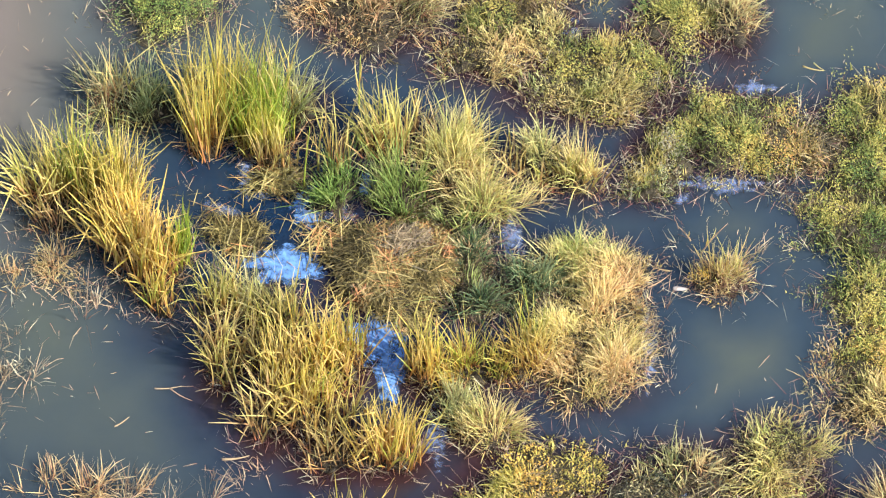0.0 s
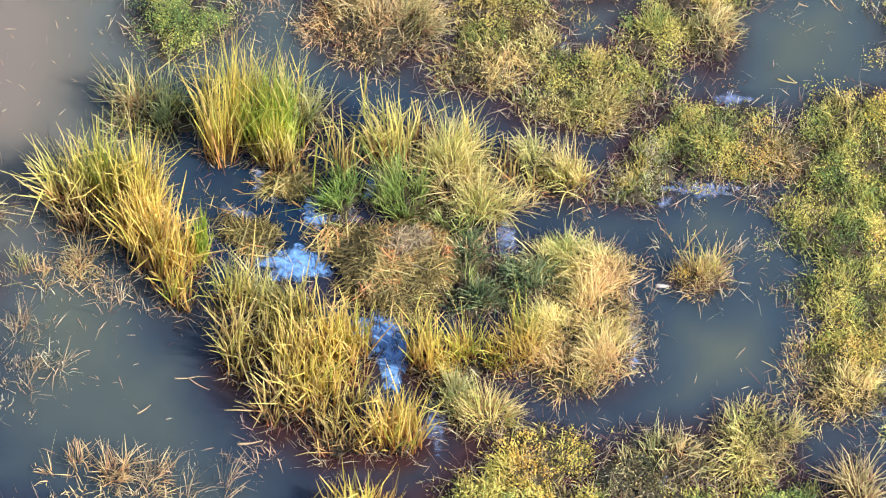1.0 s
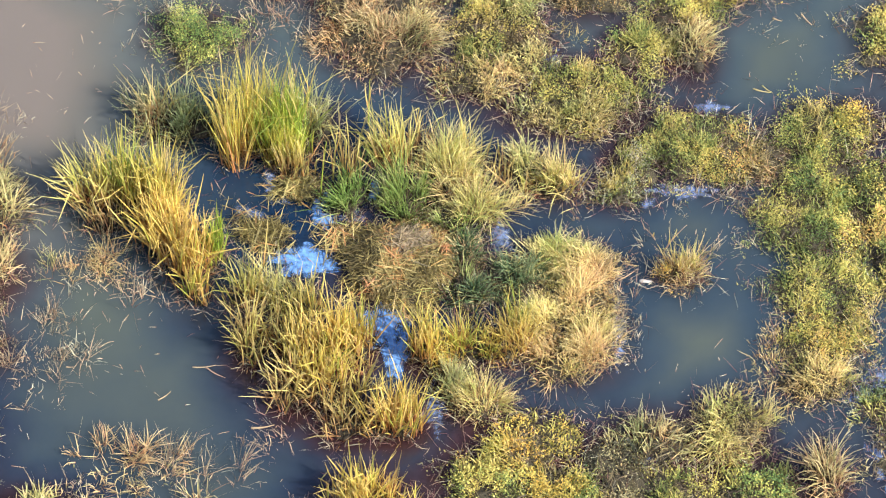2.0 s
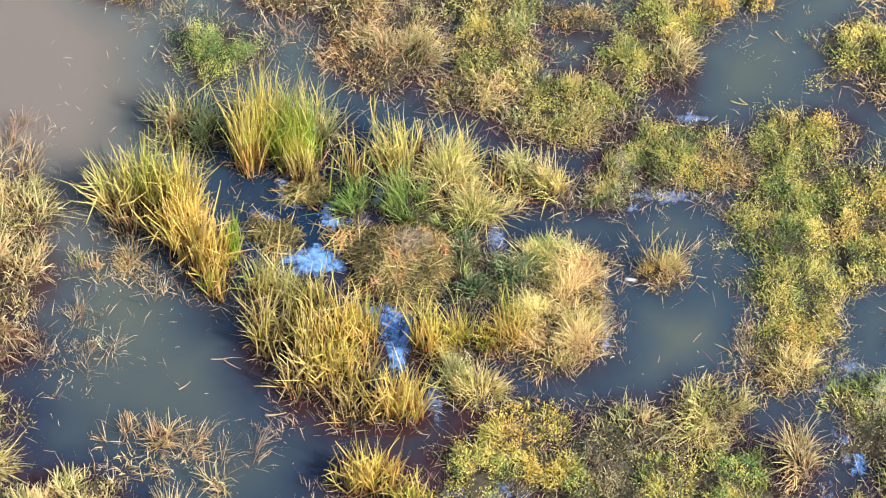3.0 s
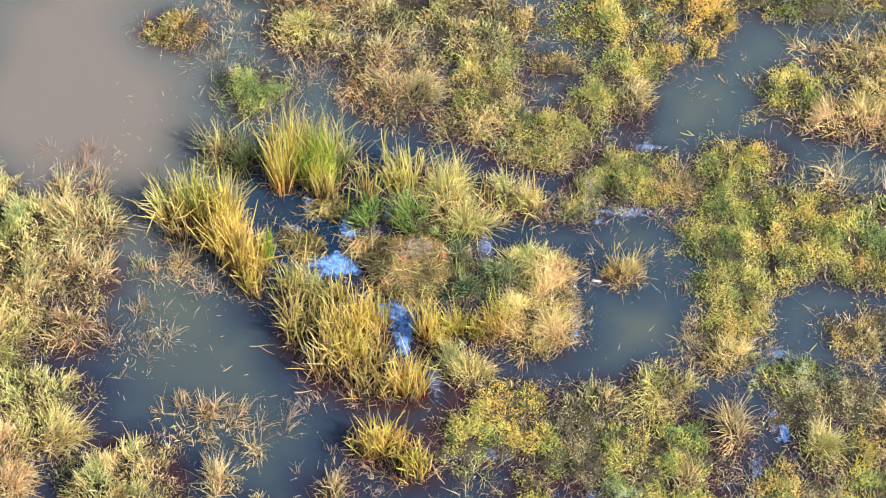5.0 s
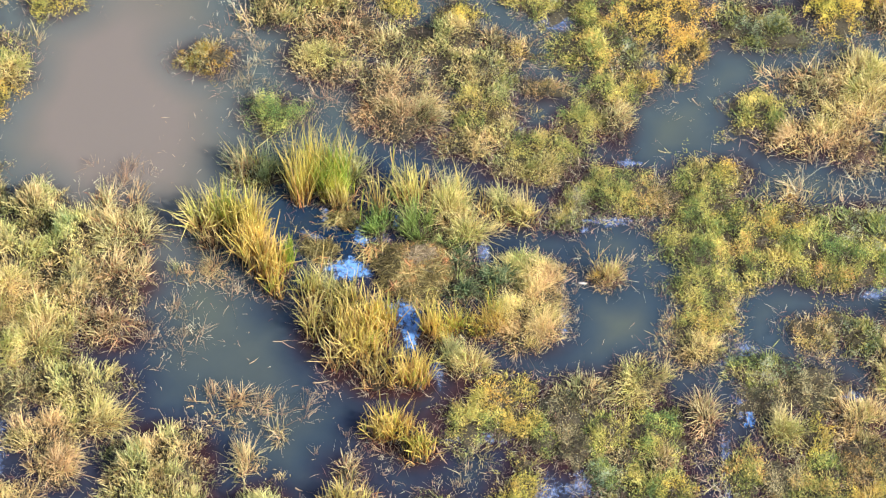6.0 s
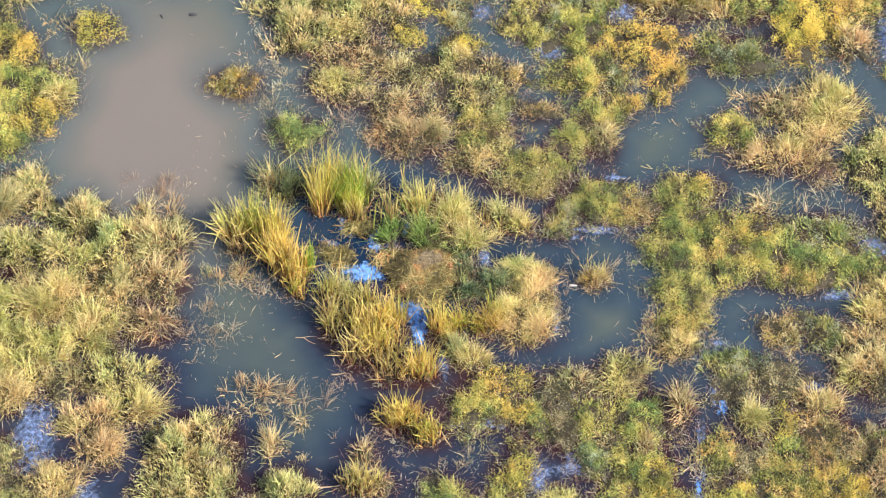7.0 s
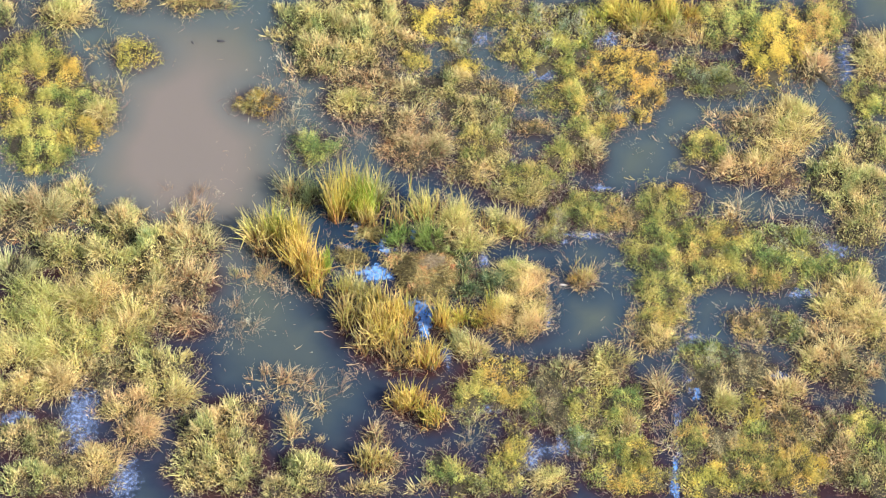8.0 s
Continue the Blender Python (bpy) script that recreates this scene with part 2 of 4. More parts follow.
# blades a square metre, width, lean, its spread, curl, share bent over, outward splay, tone centre and spread
BLADES = {
    "reed": dict(mat=REED, per=1700, width=0.0105, lean=0.07, loose=0.19, curl=0.16, bent=0.16, splay=0.14),
    "reed_green": dict(mat=REED_GREEN, per=2700, width=0.0075, lean=0.06, loose=0.15, curl=0.20, bent=0.07, splay=0.12),
    "reed_tan": dict(mat=REED_TAN, per=1500, width=0.0100, lean=0.11, loose=0.22, curl=0.20, bent=0.24, splay=0.24),
    "sedge": dict(mat=SEDGE, per=4600, width=0.0065, lean=0.14, loose=0.22, curl=0.50, bent=0.03, splay=0.36),
    "sedge_pale": dict(mat=SEDGE_PALE, per=4600, width=0.0068, lean=0.16, loose=0.24, curl=0.50, bent=0.05, splay=0.36),
    "sedge_shaded": dict(mat=SEDGE_SHADED, per=5200, width=0.0065, lean=0.40, loose=0.40, curl=0.85, bent=0.05, splay=0.2, tier=0.3, cut=0.75),
    "lime": dict(mat=REED, per=3300, width=0.0066, lean=0.12, loose=0.20, curl=0.35, bent=0.06, splay=0.25),
    "straw": dict(mat=STRAW, per=4800, width=0.0056, lean=0.42, loose=0.48, curl=0.75, bent=0.14, splay=0.28, tier=0.25, cut=0.82, fan=4.0),
    "tan": dict(mat=TAN, per=3400, width=0.0060, lean=0.45, loose=0.50, curl=0.50, bent=0.22, splay=0.28, tier=0.25, cut=0.80, fan=4.5),
    "olive": dict(mat=OLIVE, per=5600, width=0.0074, lean=0.30, loose=0.34, curl=0.35, bent=0.12, splay=0.18, tier=0.55, cut=0.42, fan=3.5),
    "thatch": dict(mat=THATCH, per=5600, width=0.0075, lean=1.46, loose=0.16, curl=0.25, bent=0.05, splay=0.1),
    "lining": dict(mat=NEST_PAD, per=7500, width=0.0075, lean=1.42, loose=0.15, curl=0.15, bent=0.0, splay=0.1),
    "sticks": dict(mat=STICK, per=360, width=0.0050, lean=0.24, loose=0.42, curl=0.28, bent=0.25, splay=0.1, cut=0.95, fan=8.0),
    "turf": dict(mat=TURF, per=4200, width=0.0072, lean=0.45, loose=0.40, curl=0.50, bent=0.08, splay=0.1, cut=0.75, fan=3.0),
    "gold_turf": dict(mat=GOLD_TURF, per=4200, width=0.0072, lean=0.45, loose=0.40, curl=0.50, bent=0.08, splay=0.1, cut=0.75, fan=3.0),
    "dry_turf": dict(mat=TAN, per=3200, width=0.0066, lean=0.55, loose=0.45, curl=0.50, bent=0.12, splay=0.15, cut=0.8, fan=4.0),
}
LEAVES = {
    "herb": (HERB, 7600), "herb_yellow": (HERB_YELLOW, 7600), "herb_green": (HERB_GREEN, 8000),
    "herb_dark": (HERB_DARK, 6800), "herb_brown": (HERB_BROWN, 6000), "herb_grey": (HERB_GREY, 5600), "orange": (ORANGE, 7000),
}


def lumps(xy, size):
    """Smooth random waves of about that size, from -1 to 1."""
    a = np.array([0.3, 1.35, 2.4, 3.3, 4.45, 5.6])
    k = 3.6 / size * np.array([1.0, 1.23, 0.81, 1.41, 0.93, 1.11])
    wave = np.sin(xy[:, :1] * (k * np.cos(a))[None] + xy[:, 1:2] * (k * np.sin(a))[None] + (a * 3.7)[None])
    return np.clip(wave.sum(1) / 2.6, -1, 1)


def tones(rng, n, xy, centre=0.5, spread=0.22):
    """Tones drift over a patch and vary from blade to blade."""
    drift = 0.20 * lumps(xy + 3.3, 0.75) + 0.34 * lumps(xy, 0.30) + 0.20 * lumps(xy + 7.7, 0.10)
    return np.clip(centre + drift + spread * rng.normal(size=n), 0.01, 0.99)


def coarse(x, y):
    """The outer marsh carries broader, sparser leaves than the reed bed."""
    return abs(x) > 3.3 or y > 2.2 or y < -2.1


def grow(style, rng, rx, ry, turn, outline, high, top, x, y, share=1.0, tone=0.5, wind=(0.0, 0.0), loose=1.0, thick=1.0):
    q = BLADES[style]
    broad = 1.3 if coarse(x, y) and style != "sticks" else 1.0
    n = max(24, int(q["per"] * share * math.pi * rx * ry / broad))
    xy, r = scatter(rng, n, rx, ry, turn, outline)
    tufted = not style.startswith("reed") and style not in ("lining", "thatch")
    tuft = np.zeros((n, 4))      # lean away from the tuft's heart, size, tone
    tuft[:, 2] = 1
    if tufted:
        m = max(4, n // (11 if style == "sticks" else 30))
        heart, spot = scatter(rng, m, rx, ry, turn, outline)
        own = np.where(rng.random(n) < (0.9 if style == "sticks" else 0.78), rng.integers(0, m, n), -1)
        off = rng.normal(size=(n, 2)) * (0.024 if style == "sticks" else 0.040)
        bound = own >= 0
        xy[bound], r[bound] = heart[own[bound]] + off[bound], spot[own[bound]]
        tuft[bound, :2] = off[bound] * q.get("fan", 7)
        tuft[bound, 2] = rng.uniform(0.55, 1.35, m)[own[bound]]
        tuft[bound, 3] = (rng.normal(size=m) * 0.17)[own[bound]]
    if tufted:
        hole = lumps(xy + (x, y) + 5.2, 0.26) if "turf" in style else lumps(xy + (x, y) + 3.1, 0.22)
        keep = hole + 0.34 * rng.normal(size=n) > (-1.1 if style in ("straw", "lime", "sticks") else -0.55 if "turf" in style else -0.8 if style == "olive" else -0.5)
        xy, r, tuft = xy[keep], r[keep], tuft[keep]
        n = len(xy)
    out = tuft[:, :2] + unit(xy + 1e-6) * np.clip(r, 0, 1.2)[:, None] * q["splay"] * loose + rng.normal(size=(n, 2)) * 0.28 * loose + np.array(wind)
    if not style.startswith("reed"):
        flow = 3.3 * lumps(xy + (x, y) + 1.7, 0.7)      # neighbours lie the same way
        out = out + 0.20 * np.stack([np.sin(flow), np.cos(flow)], -1)
    azimuth = np.arctan2(out[:, 0], out[:, 1])
    lean = np.abs(q["lean"] + np.linalg.norm(out, axis=1) * 0.45 - 0.1 + q["loose"] * loose * rng.normal(size=n))
    length = high * tuft[:, 2] * (0.45 + 0.6 * rng.beta(2.5, 2.0, n)) * np.clip(1.12 - 0.32 * r, 0.5, 1.1)
    if not style.startswith("reed"):
        length = length * (0.84 + 0.52 * lumps(xy + (x, y) + 9.3, 0.34) + 0.12 * lumps(xy + (x, y), 0.15))
    z = np.maximum(hump(0, 0, top, r), -0.02)
    rise = 0.35 + 0.65 * np.clip(0.5 + 0.6 * lumps(xy + (x, y) + 9.3, 0.34), 0, 1)
    z = z + q.get("tier", 0.0) * high * rng.random(n) * rise * np.clip(1.1 - r, 0.1, 1)
    length = length * q.get("cut", 1.0)
    kink = np.where(rng.random(n) < q["bent"], rng.uniform(0.35, 0.7, n), 2.0)
    curl = q["curl"] * np.abs(rng.normal(1.0, 0.5, n))
    width = q["width"] * thick * broad * rng.uniform(0.6, 1.3, n)
    return strips("grass", np.c_[xy, z], length, azimuth, lean, curl, width,
                  np.clip(tones(rng, n, xy + (x, y), tone, 0.17) + tuft[:, 3], 0.01, 0.99), rng, 5 if high > 0.6 else 4 if high > 0.25 else 3, kink)


def leafage(style, rng, rx, ry, turn, outline, high, top, x, y, share=1.0, tone=0.5, size=0.0150):
    """Small pointed leaves in rosettes on short stems."""
    q = LEAVES[style]
    broad = 1.35 if coarse(x, y) else 1.0
    size = size * broad
    n = max(40, int(q[1] * share * math.pi * rx * ry / 4 / broad))
    xy, r = scatter(rng, n, rx, ry, turn, outline)
    m = max(5, n // 16)
    heart, spot = scatter(rng, m, rx, ry, turn, outline)
    own = rng.integers(0, m, n)
    off = rng.normal(size=(n, 2)) * 0.055
    free = rng.random(n) < 0.25
    xy = np.where(free[:, None], xy, heart[own] + off)
    r = np.where(free, r, spot[own])
    dome = np.where(free, 0.55, 0.45 + 0.75 * np.exp(-((off / 0.07) ** 2).sum(1))) * np.where(free, 1, rng.uniform(0.5, 1.35, m)[own])
    hue = np.where(free, 0, (rng.normal(size=m) * 0.16)[own])
    tall = high * dome * (0.35 + 0.65 * rng.beta(1.6, 1.6, n)) * np.clip(1.15 - 0.5 * r, 0.25, 1)
    keep = lumps(xy + (x, y) + 5.2, 0.26) + 0.30 * rng.normal(size=n) > -0.45
    xy, r, tall, hue = xy[keep], r[keep], tall[keep], hue[keep]
    n = len(xy)
    lump = 0.75 + 0.65 * lumps(xy + (x, y) + 5.2, 0.26)
    tip = np.c_[xy, np.maximum(hump(0, 0, top, r), 0.0) + tall * lump]
    tint = np.clip(tones(rng, n, xy + (x, y), tone, 0.15) + hue, 0.01, 0.99)
    k = 7
    at = np.repeat(tip, k, 0) + rng.normal(size=(n * k, 3)) * np.array([0.022, 0.022, 0.018])
    at[:, 2] = np.maximum(at[:, 2], 0.006)
    az, up = rng.random(n * k) * 6.283, rng.normal(0.25, 0.45, n * k)
    ahead = np.stack([np.cos(az) * np.cos(up), np.sin(az) * np.cos(up), np.sin(up)], -1)
    side = unit(np.cross(ahead, np.array([0, 0, 1.0]) + 0.3 * rng.normal(size=(n * k, 3))))
    normal = np.cross(side, ahead)
    long = size * rng.uniform(0.6, 1.5, n * k)[:, None]
    verts = np.stack([at, at + ahead * long * 0.5 + side * long * 0.27 + normal * long * 0.10, at + ahead * long,
                      at + ahead * long * 0.5 - side * long * 0.27 + normal * long * 0.10], 1).reshape(-1, 3)
    faces = np.arange(n * k * 4).reshape(-1, 4)
    shade = np.clip(np.repeat(tint, k) + 0.14 * rng.normal(size=n * k), 0.01, 0.99)
    return quads("foliage", verts, faces, along=np.tile([0.2, 0.6, 1.0, 0.6], n * k), tint=np.repeat(shade, 4))


def matted(rng, rx, ry, turn, outline, top, x, y, per, long, width, tone):
    """Stems pressed flat, criss-cross, over a mound."""
    n = max(20, int(per * math.pi * rx * ry))
    xy, r = scatter(rng, n, rx, ry, turn, outline)
    az = np.arctan2(xy[:, 0], xy[:, 1]) + 1.57 + rng.normal(size=n) * 1.3
    length = long * rng.uniform(0.4, 1.25, n)
    ahead = np.stack([np.sin(az), np.cos(az)], -1)
    z = np.maximum(hump(0, 0, top, r), 0.0) + 0.035 * rng.random(n)
    root = np.c_[xy - ahead * length[:, None] * 0.48, np.maximum(z, 0.004)]
    return strips("thatch", root, length, az, rng.normal(1.50, 0.13, n), rng.normal(0.05, 0.22, n), width * rng.uniform(0.6, 1.3, n),
                  tones(rng, n, xy + (x, y), tone, 0.24), rng, 3)


def fringe(rng, rx, ry, turn, outline, per):
    """Stray stems that lie on the water round a patch."""
    n = int(per * (rx + ry) * 4.2)
    th = rng.random(n) * 6.283
    r = outline(th) * (0.92 + np.abs(rng.normal(0, 0.13, n)) / max(0.25, min(rx, ry) * 1.6))
    u, v = rx * r * np.cos(th), ry * r * np.sin(th)
    c, s = math.cos(turn), math.sin(turn)
    xy = np.stack([c * u - s * v, s * u + c * v], -1)
    z = np.full(n, 0.004)
    return strips("fringe", np.c_[xy, z], rng.uniform(0.04, 0.19, n), rng.random(n) * 6.283, rng.uniform(0.5, 1.6, n), rng.normal(0, 0.3, n),
                  rng.uniform(0.0030, 0.0056, n), rng.random(n), rng, 3)


def blade_mesh(rng, curl, kink, tint):
    """One reed blade of unit length, folded along its midrib."""
    levels = 7
    s = np.linspace(0, 1, levels)
    bend = 0.04 + curl * s ** 1.6 + (s > kink) * 1.2
    y = np.concatenate([[0], np.cumsum(np.sin(bend[:-1]))]) / (levels - 1)
    z = np.concatenate([[0], np.cumsum(np.cos(bend[:-1]))]) / (levels - 1)
    wide = 0.0060 * (1 - 0.9 * s ** 3)
    fold = np.stack([-wide, y - wide * 0.35, z], -1), np.stack([0 * s, y, z], -1), np.stack([wide, y - wide * 0.35, z], -1)
    verts = np.stack(fold, 1).reshape(-1, 3)
    b = 3 * np.arange(levels - 1)[:, None] + np.arange(2)[None]
    faces = np.stack([b, b + 1, b + 4, b + 3], -1).reshape(-1, 4)
    return quads("reed_blade", verts, faces, along=np.repeat(s, 3), tint=np.full(levels * 3, tint))


STOCK = {}
for style in ("reed", "reed_green", "reed_tan"):
    pick = np.random.default_rng(len(style))
    STOCK[style] = [blade_mesh(pick, abs(pick.normal(0.15, 0.15)), pick.uniform(0.4, 0.7) if k % 7 == 3 else 2.0, (k + 0.5) / 16) for k in range(16)]
    for me in STOCK[style]:
        me.materials.append(BLADES[style]["mat"])


def stand(thing, style, rng, rx, ry, turn, outline, high, tone, wind, share, loose, thick):
    """The tall blades of a tussock, each by itself."""
    n = int(np.clip(520 * rx * ry * math.pi, 16, 90) * min(1.0, share))
    xy, r = scatter(rng, n, rx, ry, turn, outline, 0.95)
    for k in range(n):
        me = STOCK[style][int(np.clip(tone * 16 + rng.normal() * 4, 0, 15))]
        ob = new("reed_blade", me)
        ob.parent = thing
        lean = unit(xy[k] + 1e-6) * r[k] * 0.22 * loose + rng.normal(size=2) * 0.15 * loose + np.array(wind) * 0.5
        size = high * rng.uniform(0.72, 1.08)
        ob.matrix_basis = Matrix.LocRotScale((xy[k, 0], xy[k, 1], 0.0), Euler((-lean[1], lean[0], rng.random() * 6.283)), (thick, size, size))


WORDS = {
    "reed": ("reed_tussock", "tall golden yellow reed tussock rising from dark shallow water", "reed tussock"),
    "reed_green": ("reed_tussock", "tall fresh green and yellow reed tussock in dark water", "reed tussock"),
    "reed_tan": ("reed_tussock", "thin tan reed tussock with bent dry blades in water", "reed tussock"),
    "sedge": ("sedge_tussock", "fine bright green sedge tussock at the water's edge", "sedge tussock"),
    "sedge_pale": ("sedge_tussock", "fine pale olive sedge tussock beside tall reeds in water", "sedge tussock"),
    "sedge_shaded": ("sedge_tussock", "blue-green sedge tussock beside the trampled nest, shade painted into its tones", "sedge tussock"),
    "lime": ("grass_tussock", "yellow-green upright grass tussock between pale straw clumps", "grass tussock"),
    "straw": ("grass_tussock", "pale straw coloured dry grass tussock bent over marsh water", "grass tussock"),
    "tan": ("grass_tussock", "tangled tan brown grass tussock with reddish feet in water", "grass tussock"),
    "olive": ("grass_tussock", "olive green and straw marsh grass tussock on wet peat", "grass tussock"),
    "thatch": ("thatch_mat", "flattened brown mat of dead reed stems on wet peat", "thatch mat"),
    "nest": ("nest", "round nest of trampled brown and olive reeds", "nest"),
    "lining": ("nest_pad", "added pad of brown stems filling the middle of the nest", "nest lining"),
    "sticks": ("broken_stems", "sparse broken reddish stems standing in murky marsh water", "broken stems"),
    "herb": ("herb_mat", "low olive and yellow leafy herb mat floating on marsh", "herb mat"),
    "herb_yellow": ("herb_mat", "bright yellow leafy herb mat among marsh channels", "herb mat"),
    "herb_green": ("herb_mat", "fresh green leafy herb mat with yellow tips on peat", "herb mat"),
    "herb_dark": ("herb_mat", "dark olive-brown herb mat with pale leaf flecks on peat", "herb mat"),
    "herb_brown": ("herb_mat", "brown and olive withering herb mat on dark water", "herb mat"),
    "herb_grey": ("herb_mat", "grey-green leafy herb mat with dull leaves on peat", "herb mat"),
    "orange": ("herb_mat", "low orange-brown herb mat alone in silty open water", "herb mat"),
}
SPOTS = []      # x, y, reach of every planted patch, for the water's murk and painted tone


def patch(style, x, y, rx, ry, high, turn=0, share=1.0, tone=0.5, wind=(0.0, 0.0), peat=PEAT, top=None, words="", loose=1.0, thick=1.0):
    """One tussock or mat of plants with its peat mound."""
    rng = rng_of(x, y)
    name, label, category = WORDS[words or style]
    thing = new(name)
    thing.location = (x, y, 0)
    tagged(thing, label, category, category + "s of the marsh")
    turn = radians(turn)
    outline = rim(rng)
    herb = style in LEAVES
    if top is None:
        top = 0.07 if herb else 0.09
    if style == "lining":
        SPOTS.append((x, y, rx, ry, turn))      # lies on the nest
    elif style == "sticks" or (share < 0.65 and not herb):
        top = -0.01      # stands in open water, with no mound
    else:
        part("peat_mound", mound("peat_mound", rng, rx * 0.86, ry * 0.86, turn, outline, top), MOSS if herb else peat, thing)
        SPOTS.append((x, y, rx, ry, turn))
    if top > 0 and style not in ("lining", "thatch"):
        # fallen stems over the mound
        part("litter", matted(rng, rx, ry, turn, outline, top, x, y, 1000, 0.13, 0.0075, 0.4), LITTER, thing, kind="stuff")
    if herb:
        mix = "gold_turf" if style == "herb_yellow" else "turf" if style in ("herb_green", "herb_grey", "herb") else "dry_turf"
        bushy = style == "herb_dark" or high > 0.3
        high = high * (0.62 if high <= 0.3 else 0.9)
        part("foliage", leafage(style, rng, rx, ry, turn, outline, high, top, x, y, share * (1.0 if bushy else 0.75), tone, 0.0120), LEAVES[style][0], thing, kind="stuff")
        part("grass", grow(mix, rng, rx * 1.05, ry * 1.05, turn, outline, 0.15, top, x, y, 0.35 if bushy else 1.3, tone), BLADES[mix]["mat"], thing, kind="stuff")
        part("fringe", fringe(rng, rx, ry, turn, outline, 95), TWIG, thing, kind="stuff")
    elif style in ("thatch", "lining"):
        q = BLADES[style]
        nest = words == "nest" or style == "lining"
        part("thatch", matted(rng, rx, ry, turn, outline, top, x, y, q["per"] * (1.4 if nest else 1.0), high, q["width"], tone), q["mat"], thing, kind="stuff")
        if style == "thatch":
            part("fringe", fringe(rng, rx, ry, turn, outline, 50), THATCH, thing, kind="stuff")
    elif style == "sticks":
        part("dead_growth", grow(style, rng, rx, ry, turn, outline, high, top, x, y, share, tone, wind), STICK, thing, kind="stuff")
    else:
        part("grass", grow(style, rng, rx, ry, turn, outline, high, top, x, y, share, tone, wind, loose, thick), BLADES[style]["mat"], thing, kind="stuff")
        if share >= 0.65:
            if style != "lining":
                part("fringe", fringe(rng, rx, ry, turn, outline, 95), TWIG, thing, kind="stuff")
        if share >= 0.65 and style in ("reed", "reed_green", "reed_tan", "straw", "tan", "lime"):
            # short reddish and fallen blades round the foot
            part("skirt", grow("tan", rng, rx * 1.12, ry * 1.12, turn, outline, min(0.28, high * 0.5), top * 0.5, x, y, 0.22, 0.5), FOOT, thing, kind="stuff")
        if share >= 0.65 and style in ("tan", "straw", "olive", "sedge_shaded"):
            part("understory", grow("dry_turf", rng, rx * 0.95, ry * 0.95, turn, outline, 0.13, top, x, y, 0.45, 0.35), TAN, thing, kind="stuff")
        if style.startswith("reed"):
            stand(thing, style, rng, rx, ry, turn, outline, high, tone, wind, share, loose, thick)
    return thing


# ---- the plants, by stretches of the marsh ----
patch("reed", -1.73, 0.56, 0.13, 0.12, 1.22, tone=0.46, loose=0.5, thick=0.8)
patch("reed", -1.84, 0.96, 0.06, 0.08, 0.85, tone=0.45, loose=0.5, thick=0.8, share=0.64)
patch("reed", -1.62, 0.79, 0.13, 0.14, 1.22, tone=0.42, loose=0.5, thick=0.8)
patch("reed", -1.49, 0.91, 0.12, 0.12, 0.98, tone=0.4, loose=0.55, thick=0.8, share=0.64)
patch("reed_green", -1.33, 0.76, 0.21, 0.19, 0.78, tone=0.45, loose=0.7, thick=0.75, share=1.1)
patch("reed_tan", -1.24, 0.87, 0.16, 0.14, 1.00, tone=0.45, loose=0.8, share=0.4)
patch("reed_green", -1.30, 0.56, 0.17, 0.11, 0.62, tone=0.85, loose=0.7, thick=0.75)
patch("reed_tan", -1.24, 0.42, 0.15, 0.10, 0.52, tone=0.62, loose=0.8)
patch("thatch", -1.20, 0.26, 0.19, 0.13, 0.20, top=0.06, tone=0.6)
patch("sedge_pale", -1.03, 0.87, 0.14, 0.16, 0.52, tone=0.6, share=0.9)
patch("sedge_pale", -2.15, 0.88, 0.29, 0.19, 0.50, tone=0.85, share=1.15)
patch("tan", -2.42, 0.93, 0.14, 0.12, 0.36, tone=0.72)
patch("reed_tan", -2.39, 0.98, 0.17, 0.12, 0.72, tone=0.72, share=0.25)
patch("sedge_pale", -2.54, 1.11, 0.11, 0.10, 0.34, tone=0.8, share=0.64)
patch("reed_tan", -2.88, 0.15, 0.23, 0.12, 0.71, tone=0.62, wind=(-0.32, 0.0), thick=1.1)
patch("reed", -2.59, 0.20, 0.20, 0.16, 0.79, tone=0.42, wind=(-0.08, 0.05))
patch("reed", -2.33, 0.16, 0.15, 0.16, 0.82, tone=0.36, loose=0.8)
patch("reed", -2.31, -0.23, 0.19, 0.22, 0.74, tone=0.6, wind=(-0.06, 0.05), thick=1.15)
patch("reed", -2.09, -0.44, 0.16, 0.22, 0.69, tone=0.58, loose=0.9, thick=1.15)
patch("reed", -2.02, -0.77, 0.10, 0.12, 0.41, tone=0.62, thick=1.1)
patch("reed_tan", -2.78, -0.09, 0.19, 0.08, 0.34, tone=0.8, wind=(-0.3, 0.1), share=0.66)
patch("reed_green", -1.86, -0.33, 0.09, 0.17, 0.41, tone=0.5, loose=0.8)
patch("sedge", -0.79, 0.16, 0.15, 0.21, 0.44, tone=0.55, share=1.2)
patch("reed_tan", -0.79, 0.43, 0.11, 0.12, 0.86, tone=0.55, share=0.45, loose=0.7)
patch("reed_tan", -0.41, 0.56, 0.19, 0.14, 0.72, tone=0.5, share=0.9, wind=(-0.22, 0.0), loose=0.8)
patch("reed_tan", -0.20, 0.74, 0.08, 0.07, 0.52, tone=0.4, share=0.3)
patch("sedge", -0.32, 0.13, 0.23, 0.18, 0.42, tone=0.50, share=1.5)
patch("straw", -0.02, 0.45, 0.12, 0.17, 0.54, tone=0.55, wind=(0.02, 0.12), loose=0.7)
patch("straw", 0.14, 0.33, 0.21, 0.24, 0.56, tone=0.55, wind=(-0.05, 0.1))
patch("straw", 0.31, 0.03, 0.20, 0.18, 0.42, tone=0.5)
